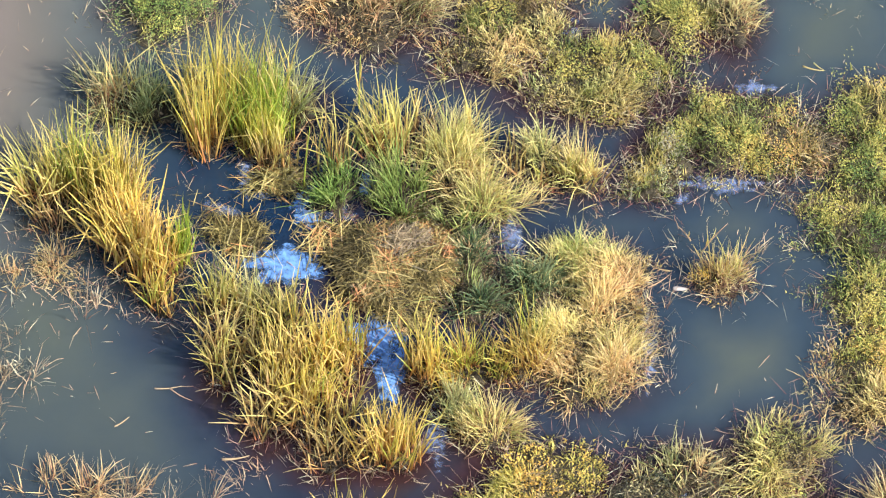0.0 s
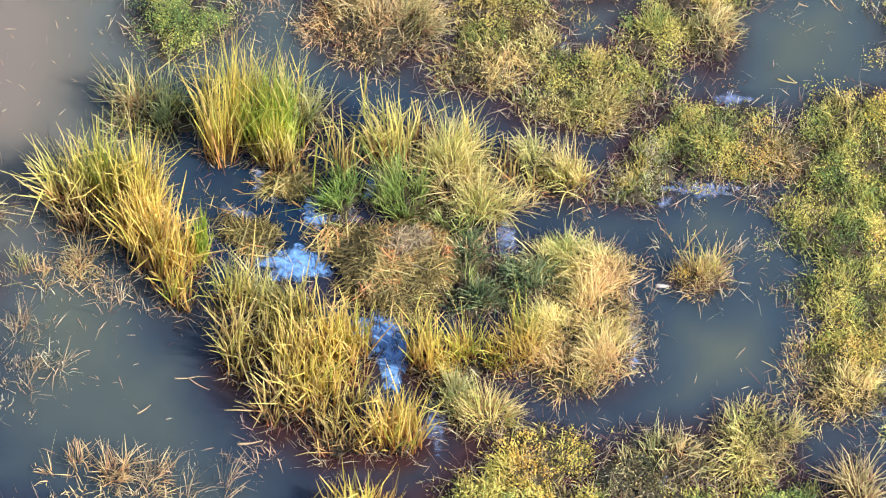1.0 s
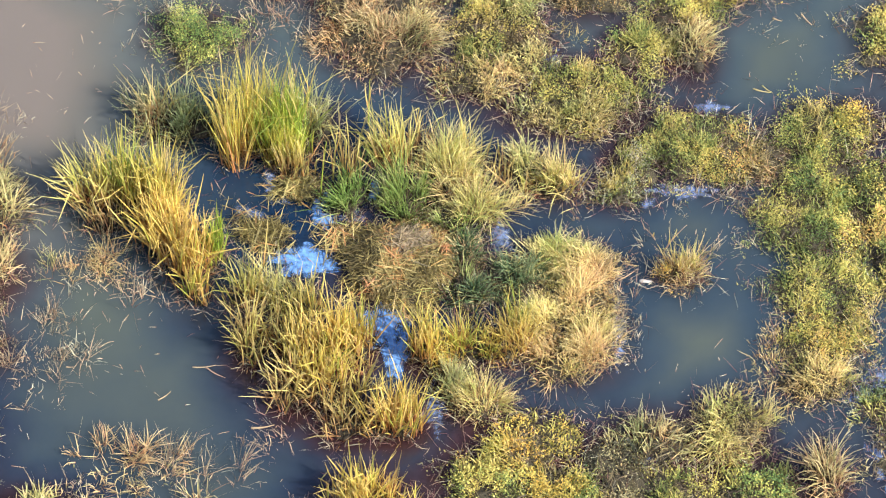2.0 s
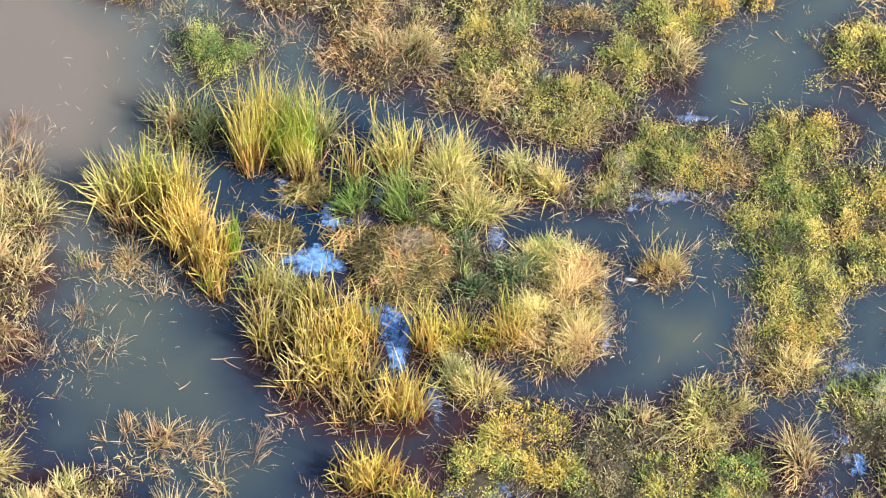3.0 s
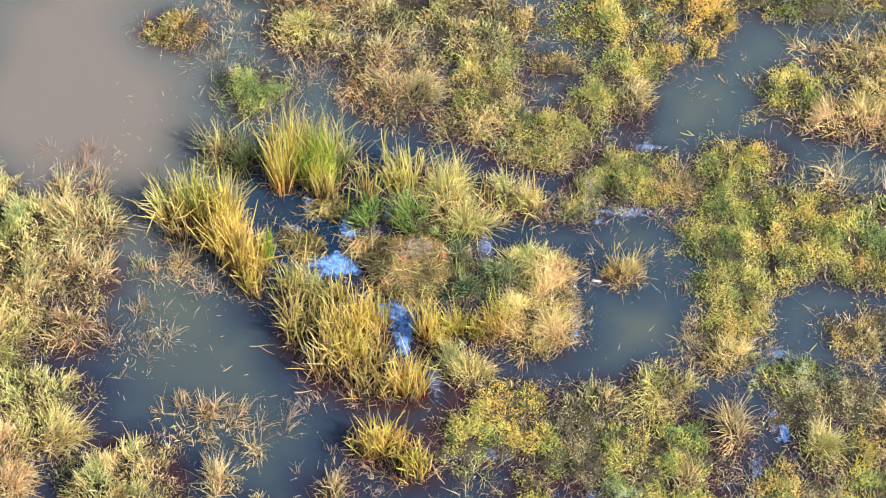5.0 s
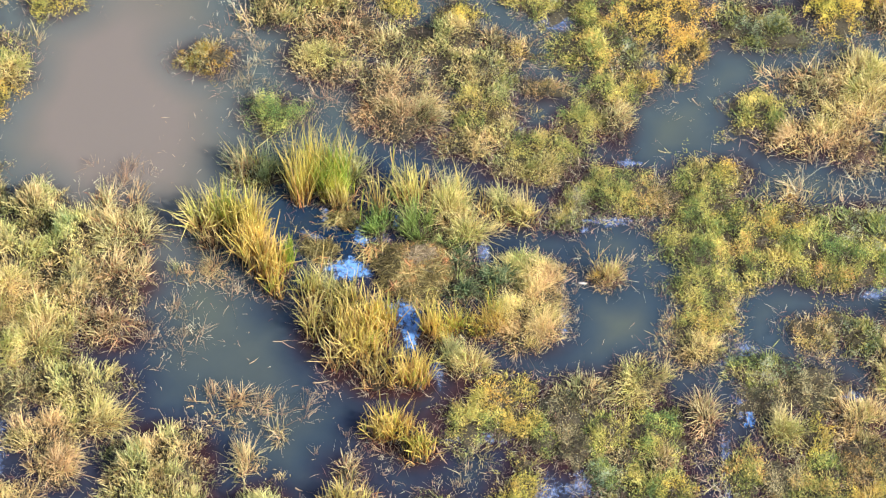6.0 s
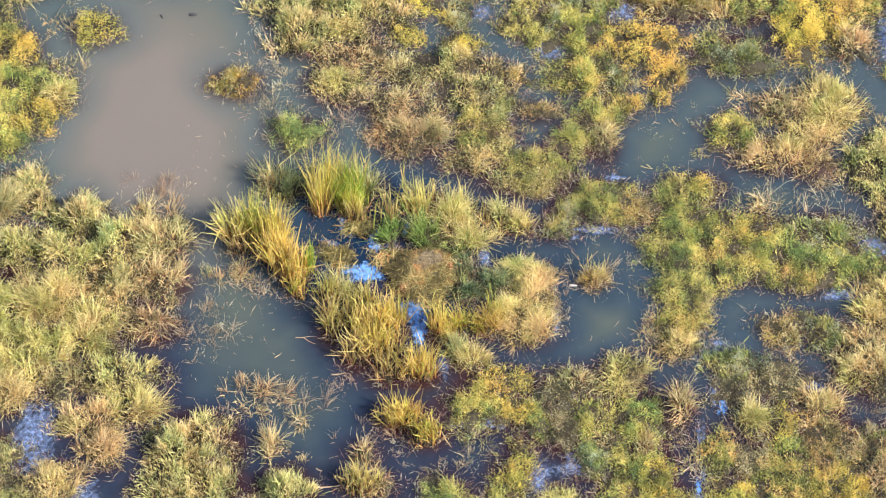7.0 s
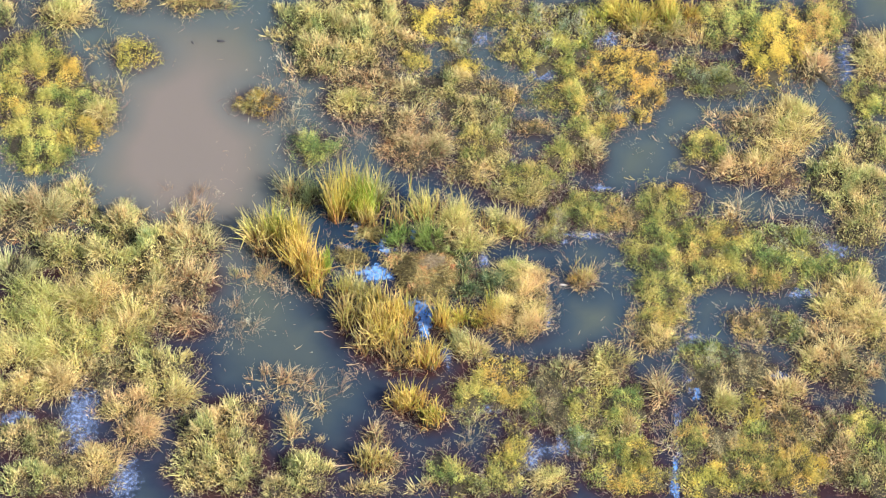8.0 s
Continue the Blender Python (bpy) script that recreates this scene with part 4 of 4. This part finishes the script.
patch("tan", -3.80, 0.46, 0.30, 0.20, 0.31, share=0.6)
patch("herb_green", -6.51, 3.47, 0.49, 0.42, 0.26, tone=0.72, share=1.2)
patch("herb_yellow", -6.02, 3.15, 0.36, 0.31, 0.30, tone=0.47, share=1.3)
patch("herb_green", -5.95, 2.58, 0.62, 0.39, 0.26, tone=0.72, share=1.2)
patch("herb_green", -6.37, 2.11, 0.53, 0.41, 0.26, tone=0.72, share=1.2)
patch("herb_green", -6.21, 1.60, 0.48, 0.29, 0.26, tone=0.72, share=1.2)
patch("herb_yellow", -5.67, 2.06, 0.33, 0.33, 0.28, tone=0.42, share=1.3)
patch("herb_yellow", -6.74, 2.73, 0.31, 0.47, 0.25, tone=0.3, share=1.0)
patch("straw", -5.39, 2.37, 0.25, 0.21, 0.26, tone=0.4)
patch("tan", -5.26, 2.74, 0.25, 0.25, 0.31, tone=0.5, share=0.6)
patch("herb_yellow", -4.88, 3.49, 0.30, 0.25, 0.40, tone=0.45)
patch("tan", -5.34, 3.63, 0.22, 0.23, 0.31, share=0.6)
patch("straw", -5.98, 4.25, 0.45, 0.26, 0.44, tone=0.55)
patch("olive", -6.92, 4.30, 0.16, 0.30, 0.35, tone=0.46)
patch("straw", -3.98, 4.48, 0.45, 0.21, 0.40, tone=0.4)
patch("straw", -4.94, 4.47, 0.20, 0.13, 0.26, tone=0.7)
patch("herb_green", -2.08, 1.76, 0.36, 0.27, 0.38, tone=0.45, share=1.7)
patch("orange", -2.94, 2.60, 0.29, 0.20, 0.12, share=1.8)
patch("sticks", -2.58, 3.16, 0.31, 1.05, 0.20, share=1.2)
patch("sticks", -2.36, 2.21, 0.39, 0.62, 0.22, share=2.0)
patch("sticks", -1.42, 2.01, 0.44, 0.41, 0.22, share=2.0)
patch("sticks", 0.70, 0.80, 0.77, 0.41, 0.20, share=0.6)
patch("sticks", 3.01, 2.00, 0.52, 0.62, 0.15, share=0.45)
patch("sticks", 1.89, -0.10, 0.76, 0.50, 0.20, share=0.45)
patch("herb_green", 5.84, 4.19, 0.29, 0.40, 0.30, tone=0.6)
patch("tan", -2.53, -2.38, 0.30, 0.23, 0.32, share=0.5, tone=0.6)
patch("tan", -2.29, -3.24, 0.21, 0.27, 0.32, share=0.64, tone=0.7)
patch("sticks", -2.02, -2.46, 0.49, 0.29, 0.30, share=1.3)
patch("sticks", 0.68, -2.56, 0.41, 0.24, 0.25, share=1.2)
patch("sticks", -3.20, -1.18, 0.50, 0.39, 0.25, share=1.2)
patch("tan", -1.10, -3.28, 0.15, 0.13, 0.36, tone=0.6, share=0.8)
patch("sticks", 0.27, -3.27, 0.41, 0.21, 0.22, share=1.4)

NEST = (-0.66, -0.13)      # middle of the dark water by the nest
OPEN = (-4.06, 1.74, 1.44, 2.36)      # the open pond: middle and half sizes


SOUTH = -0.9


# ---- water: one sheet to the horizon, silty in the open, darker between the plants ----
def water():
    fine = lambda a, b, n: np.linspace(a, b, n)
    xs = np.concatenate([[-900, -300, -100, -40, -18], fine(-10, 10, 201), [18, 40, 100, 300, 900]])
    ys = np.concatenate([[-900, -300, -100, -40, -15], fine(-8, 9, 171), [16, 40, 100, 300, 900]])
    X, Y = np.meshgrid(xs, ys)
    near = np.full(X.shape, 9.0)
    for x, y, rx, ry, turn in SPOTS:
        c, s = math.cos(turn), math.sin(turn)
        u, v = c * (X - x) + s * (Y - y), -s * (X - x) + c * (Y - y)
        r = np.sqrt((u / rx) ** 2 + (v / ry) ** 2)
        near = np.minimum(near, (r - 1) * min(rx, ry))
    # darker beside plants: their reflections and drowned growth, put into the colour
    silt_tone = np.clip((near - 0.10) / 0.55, 0, 1)
    silt_tone = silt_tone * silt_tone * (3 - 2 * silt_tone)
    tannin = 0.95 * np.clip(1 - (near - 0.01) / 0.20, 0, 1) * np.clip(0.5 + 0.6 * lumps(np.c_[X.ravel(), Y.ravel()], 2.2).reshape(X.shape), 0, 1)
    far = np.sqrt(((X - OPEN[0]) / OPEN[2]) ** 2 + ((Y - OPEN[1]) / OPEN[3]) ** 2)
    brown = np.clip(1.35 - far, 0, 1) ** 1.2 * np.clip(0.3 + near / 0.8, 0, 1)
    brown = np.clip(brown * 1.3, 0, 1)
    reflect_tone = 1 - 0.95 * np.exp(-((X - OPEN[0]) / 3.2) ** 2 - ((Y - OPEN[1]) / 3.4) ** 2)
    reflect_tone = np.clip(reflect_tone * 0.60 + 0.45 * np.exp(-((X - NEST[0]) / 2.1) ** 2 - ((Y - NEST[1]) / 1.7) ** 2), 0, 1)
    # sky reflection put into the colour: navy among the reeds, paler to the north
    pool_tone = np.exp(-(((X - NEST[0] + 0.3) / 1.35) ** 2 + ((Y - NEST[1] - 0.35) / 0.95) ** 2) ** 2)
    silt_tone, brown, reflect_tone = silt_tone * (1 - 0.85 * pool_tone), brown * (1 - pool_tone), reflect_tone + (1 - reflect_tone) * 0.9 * pool_tone
    reflect_tone = reflect_tone * (1 - 0.35 * np.clip((Y - 1.1) / 0.8, 0, 1))
    # weaker sky reflection in the south west, painted as darker water
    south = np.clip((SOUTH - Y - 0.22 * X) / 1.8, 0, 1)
    silt_tone = silt_tone * (1 - 0.6 * south)
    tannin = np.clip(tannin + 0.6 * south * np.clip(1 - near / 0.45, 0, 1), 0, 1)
    reflect_tone = reflect_tone + (1 - reflect_tone) * 0.7 * south
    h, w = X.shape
    i = np.arange(h * w).reshape(h, w)
    faces = np.stack([i[:-1, :-1], i[:-1, 1:], i[1:, 1:], i[1:, :-1]], -1).reshape(-1, 4)
    me = quads("water", np.c_[X.ravel(), Y.ravel(), np.zeros(X.size)], faces, silt_tone=silt_tone.ravel(), brown=brown.ravel(), tannin=tannin.ravel(), reflect_tone=reflect_tone.ravel())
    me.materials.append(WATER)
    return tagged(new("water", me), "still murky marsh water, silty brown in the open, reflections painted in", "water", kind="structure")


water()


def film(x, y, rx, ry, mat, turn=0, label="scum film floating on dark still water, blue sky sheen painted in"):
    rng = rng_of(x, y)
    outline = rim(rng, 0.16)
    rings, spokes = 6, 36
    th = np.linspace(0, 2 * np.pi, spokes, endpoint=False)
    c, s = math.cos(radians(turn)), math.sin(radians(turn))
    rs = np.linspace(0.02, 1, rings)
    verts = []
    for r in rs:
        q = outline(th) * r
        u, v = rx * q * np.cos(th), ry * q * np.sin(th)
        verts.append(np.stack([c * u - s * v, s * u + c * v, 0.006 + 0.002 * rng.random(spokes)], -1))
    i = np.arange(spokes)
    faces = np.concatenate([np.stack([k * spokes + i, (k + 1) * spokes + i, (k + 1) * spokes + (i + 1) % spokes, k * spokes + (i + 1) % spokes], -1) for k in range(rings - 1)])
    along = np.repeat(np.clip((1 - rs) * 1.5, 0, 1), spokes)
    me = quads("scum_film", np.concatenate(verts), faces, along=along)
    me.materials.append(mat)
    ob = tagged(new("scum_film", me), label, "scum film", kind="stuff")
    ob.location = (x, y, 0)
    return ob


film(4.80, -2.15, 0.29, 0.12, FILM_PALE, turn=-20)
film(1.69, -3.41, 0.32, 0.21, FILM_PALE)
film(5.42, -0.77, 0.34, 0.10, FILM_PALE, turn=-15)
film(1.39, 3.17, 0.27, 0.17, FILM_PALE)
film(3.47, -1.74, 0.25, 0.10, FILM_PALE)
film(-6.37, -3.00, 0.33, 0.24, FILM_PALE)
film(4.64, 1.73, 0.16, 0.16, FILM_PALE)
film(-1.13, -0.44, 0.26, 0.17, FILM_SKY)
film(-1.31, -0.41, 0.18, 0.06, FILM_SKY)
film(-0.47, -1.05, 0.22, 0.23, FILM_SKY)
film(-0.37, -1.32, 0.12, 0.24, FILM_SKY)
film(-0.56, 0.25, 0.06, 0.11, FILM_SKY)
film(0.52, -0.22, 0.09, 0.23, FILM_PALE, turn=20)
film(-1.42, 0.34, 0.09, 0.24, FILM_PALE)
film(-1.01, 0.13, 0.12, 0.08, FILM_SKY, turn=30)
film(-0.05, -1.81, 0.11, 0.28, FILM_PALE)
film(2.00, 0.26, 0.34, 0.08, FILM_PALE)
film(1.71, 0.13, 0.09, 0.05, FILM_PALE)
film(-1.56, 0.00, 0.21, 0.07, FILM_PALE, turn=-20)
film(2.24, 1.10, 0.09, 0.06, FILM_PALE)
film(1.43, -1.08, 0.07, 0.28, FILM_PALE)
film(3.64, -2.46, 0.07, 0.17, FILM_SKY)
film(3.29, -3.97, 0.08, 0.38, FILM_SKY)
film(3.35, -3.21, 0.10, 0.58, FILM_PALE)
film(6.08, 3.41, 0.16, 0.53, FILM_PALE)
film(5.77, -0.02, 0.32, 0.24, FILM_PALE, turn=-25)
film(6.20, -0.23, 0.22, 0.08, FILM_PALE)
film(5.21, -0.77, 0.22, 0.09, FILM_PALE, turn=-15)
film(2.40, 3.83, 0.30, 0.19, FILM_PALE)
film(0.44, 3.81, 0.20, 0.15, FILM_PALE)
film(1.18, -3.59, 0.24, 0.38, FILM_PALE)
film(0.63, 2.63, 0.14, 0.31, FILM_PALE)
film(1.01, 4.28, 0.23, 0.19, FILM_PALE)
film(-5.45, -3.00, 0.42, 0.75, FILM_PALE)
film(-4.79, -3.99, 0.32, 0.40, FILM_PALE)
film(5.55, -3.51, 0.08, 0.08, FILM_SKY)
film(2.06, 0.25, 0.27, 0.08, FILM_PALE)
film(-0.74, -0.01, 0.14, 0.07, FILM_PALE)
film(0.48, -0.22, 0.10, 0.18, FILM_PALE)
film(-0.96, -0.04, 0.12, 0.07, FILM_SKY)
film(-1.32, 0.22, 0.07, 0.16, FILM_PALE)
film(0.34, 2.21, 0.17, 0.11, FILM_PALE)
film(0.82, 1.55, 0.21, 0.25, FILM_PALE)
film(2.26, 1.09, 0.14, 0.09, FILM_PALE)
film(3.62, -1.59, 0.26, 0.16, FILM_PALE)
film(3.59, -2.30, 0.16, 0.28, FILM_PALE)
film(1.59, -2.28, 0.16, 0.19, FILM_PALE)
film(0.46, -2.75, 0.42, 0.15, FILM_PALE)
film(1.45, -1.20, 0.07, 0.28, FILM_PALE)


# ---- small loose things ----
WOOD_PALE, wt, wp = material("weathered_wood")
wt.links.new(mixed(wt, noise_of(wt, 40), (0.33, 0.30, 0.28), (0.54, 0.50, 0.47)), wp.inputs["Base Color"])
wp.inputs["Roughness"].default_value = 0.7
WOOD_DARK, wt, wp = material("wet_wood")
wt.links.new(mixed(wt, noise_of(wt, 40), (0.012, 0.012, 0.016), (0.05, 0.045, 0.045)), wp.inputs["Base Color"])
wp.inputs["Roughness"].default_value = 0.4


def tube(name, points, radii, mat, sides=8, flat=1.0):
    """A tapered tube through points, with closed ends; flat squeezes its height."""
    p = np.array(points, float)
    tang = unit(np.gradient(p, axis=0))
    side = unit(np.cross(tang, (0, 0, 1.0)) + 1e-9)
    up = np.cross(side, tang)
    th = np.linspace(0, 2 * np.pi, sides, endpoint=False)
    ring = np.cos(th)[None, :, None] * side[:, None] + flat * np.sin(th)[None, :, None] * up[:, None]
    verts = (p[:, None] + ring * np.array(radii)[:, None, None]).reshape(-1, 3)
    bm = bmesh.new()
    vs = [bm.verts.new(v) for v in verts]
    for k in range(len(p) - 1):
        for i in range(sides):
            j = (i + 1) % sides
            bm.faces.new((vs[k * sides + i], vs[k * sides + j], vs[(k + 1) * sides + j], vs[(k + 1) * sides + i]))
    bm.faces.new(vs[:sides][::-1])
    bm.faces.new(vs[-sides:])
    for f in bm.faces:
        f.smooth = True
    bmesh.ops.recalc_face_normals(bm, faces=bm.faces)
    me = bpy.data.meshes.new(name)
    bm.to_mesh(me)
    bm.free()
    for key, value in (("tint", 0.6), ("along", 0.7)):
        a = me.attributes.new(key, "FLOAT", "POINT")
        a.data.foreach_set("value", np.full(len(me.vertices), value, np.float32))
    me.materials.append(mat)
    return me


def floating_stem(x0, y0, x1, y1, thick=0.006, mat=STICK, label="pale broken reed stem floating on murky water"):
    a, b = np.array([x0, y0, 0.007]), np.array([x1, y1, 0.007])
    s = np.linspace(0, 1, 7)
    bow = np.sin(s * 3.14)[:, None] * np.cross(b - a, (0, 0, 1.0))[None] * 0.05
    pts = a[None] + (b - a)[None] * s[:, None] + bow
    mid = (a + b) / 2 * (1, 1, 0)
    ob = new("floating_stem", tube("floating_stem", pts - mid, thick * (1 - 0.7 * s), mat))
    ob.location = mid
    return tagged(ob, label, "reed stem", "floating stems")


def stalk(x, y, high, ax, ay, mat=REED, label="tall single reed stalk leaning out of dark water"):
    """One reed stalk with two leaves on it."""
    s = np.linspace(0, 1, 7)
    thing = new("reed_stalk")
    thing.location = (x, y, 0)
    tagged(thing, label, "reed stalk", "reed stalks")
    pts = np.stack([ax * s ** 1.4, ay * s ** 1.4, -0.03 + high * s], -1)
    part("stem", tube("stem", pts, 0.008 * (1 - 0.75 * s), mat), None, thing)
    rng = rng_of(x, y)
    for k in (2, 3):
        ob = new("leaf", STOCK["reed"][int(rng.integers(5, 14))])
        ob.parent = thing
        ob.matrix_basis = Matrix.LocRotScale(pts[k], Euler((0.3, 0, rng.random() * 6.3)), (0.8, high * 0.55, high * 0.55))


floating_stem(-1.54, -2.03, -1.35, -2.00, 0.010)
floating_stem(2.62, 1.28, 2.77, 1.24, 0.007, STRAW, "pale green reed leaf floating on open water")
floating_stem(2.70, 1.31, 2.78, 1.24, 0.006, STRAW, "pale green reed leaf floating on open water")
floating_stem(-2.03, -1.46, -1.84, -1.44, 0.006)
floating_stem(-2.30, -1.77, -2.20, -1.69, 0.006)
floating_stem(-1.92, -1.46, -1.76, -1.56, 0.006)
floating_stem(-3.06, -1.46, -3.00, -1.46, 0.006)
floating_stem(1.45, -0.62, 1.61, -0.51, 0.006)
floating_stem(0.59, 0.16, 0.65, 0.23, 0.006)
floating_stem(-1.91, -3.73, -1.29, -3.69, 0.014)
floating_stem(3.06, 2.04, 3.14, 1.93, 0.008)
floating_stem(2.81, 2.00, 2.89, 1.97, 0.008)
floating_stem(2.49, 2.11, 2.57, 2.15, 0.008)
floating_stem(-2.53, 0.95, -2.43, 1.02, 0.008)
floating_stem(-0.07, -2.90, 0.06, -3.13, 0.010)
floating_stem(-1.72, -3.46, -1.64, -3.50, 0.010)
stalk(1.83, -0.34, 0.42, 0.18, 0.02, STICK, "bent dry tan stalk standing over a grass tussock")
stalk(1.77, -0.22, 0.22, -0.10, 0.0, STICK, "bent dry tan stalk standing over a grass tussock")
stalk(-1.15, 1.06, 0.65, 0.10, 0.02)
stalk(-0.62, 0.91, 0.72, 0.02, 0.0, REED_GREEN)
stalk(-0.20, 0.79, 0.5, -0.05, 0.0, REED_TAN)
stalk(0.19, 0.64, 0.55, 0.0, 0.0, REED_TAN)
stalk(0.48, 0.53, 0.4, -0.02, 0.0, REED_TAN)
stalk(-1.01, 0.22, 0.75, 0.06, 0.05, REED_GREEN)
stalk(-0.91, 0.37, 0.8, 0.05, 0.0, REED_TAN)


def chip(x, y, long, wide, turn, mat, label, name, category):
    s = np.linspace(-1, 1, 9)
    r = wide * np.sqrt(np.clip(1 - (np.abs(s) * 0.98) ** 3, 0.01, 1)) * (1 - 0.25 * s)
    pts = np.stack([s * long, 0.06 * long * s ** 2, 0.008 + 0 * s], -1)
    ob = new(name, tube(name, pts, r, mat, 10, 0.6))
    ob.location, ob.rotation_euler = (x, y, 0), (0, 0, radians(turn))
    return tagged(ob, label, category)


chip(1.68, -0.63, 0.052, 0.016, -4, WOOD_PALE, "small pale weathered wood chip floating beside a tussock", "wood_chip", "wood chip")
chip(-3.55, 3.75, 0.065, 0.020, -2, WOOD_DARK, "small dark wet wood piece floating on open water", "driftwood", "driftwood")
chip(-3.99, 3.72, 0.040, 0.012, -60, WOOD_DARK, "small dark wet wood piece floating on open water", "driftwood", "driftwood")


def sprig(x, y, size, mat_style="herb_green"):
    """A little leafy shoot that stands alone in the water."""
    rng = rng_of(x, y)
    thing = new("herb_sprig")
    thing.location = (x, y, 0)
    tagged(thing, "small yellow leafy herb sprig alone in open water", "herb sprig")
    part("stem", tube("stem", [(0, 0, -0.03), (0.01, 0, size * 0.5), (0, 0.01, size)], [0.006, 0.005, 0.003], LEAVES[mat_style][0]), None, thing)
    part("foliage", leafage(mat_style, rng, size * 0.55, size * 0.5, 0, rim(rng, 0.3), size, 0.0, x, y, 0.8, 0.45), LEAVES[mat_style][0], thing, kind="stuff")


sprig(2.96, 1.25, 0.085)
sprig(1.47, 1.77, 0.07)


def litter(x, y, rx, ry, count):
    """Short bits of straw adrift between the plants."""
    rng = rng_of(x, y)
    xy = (rng.random((count, 2)) * 2 - 1) * (rx, ry)
    keep = lumps(xy + (x, y), 0.9) + 0.6 * rng.normal(size=count) > 0.2
    xy = xy[keep]
    n = len(xy)
    me = strips("floating_litter", np.c_[xy, np.full(n, 0.006)], rng.uniform(0.03, 0.13, n), rng.random(n) * 6.283, np.full(n, 1.55), rng.normal(0, 0.05, n),
                rng.uniform(0.003, 0.0055, n), rng.random(n), rng, 3)
    me.materials.append(STICK)
    ob = tagged(new("floating_litter", me), "short bits of pale straw adrift on still water", "straw litter", kind="stuff")
    ob.location = (x, y, 0)


litter(1.72, -0.10, 4.8, 4.6, 1500)
litter(-2.01, 1.91, 1.6, 3.0, 700)
litter(-2.86, -1.18, 1.6, 1.4, 350)
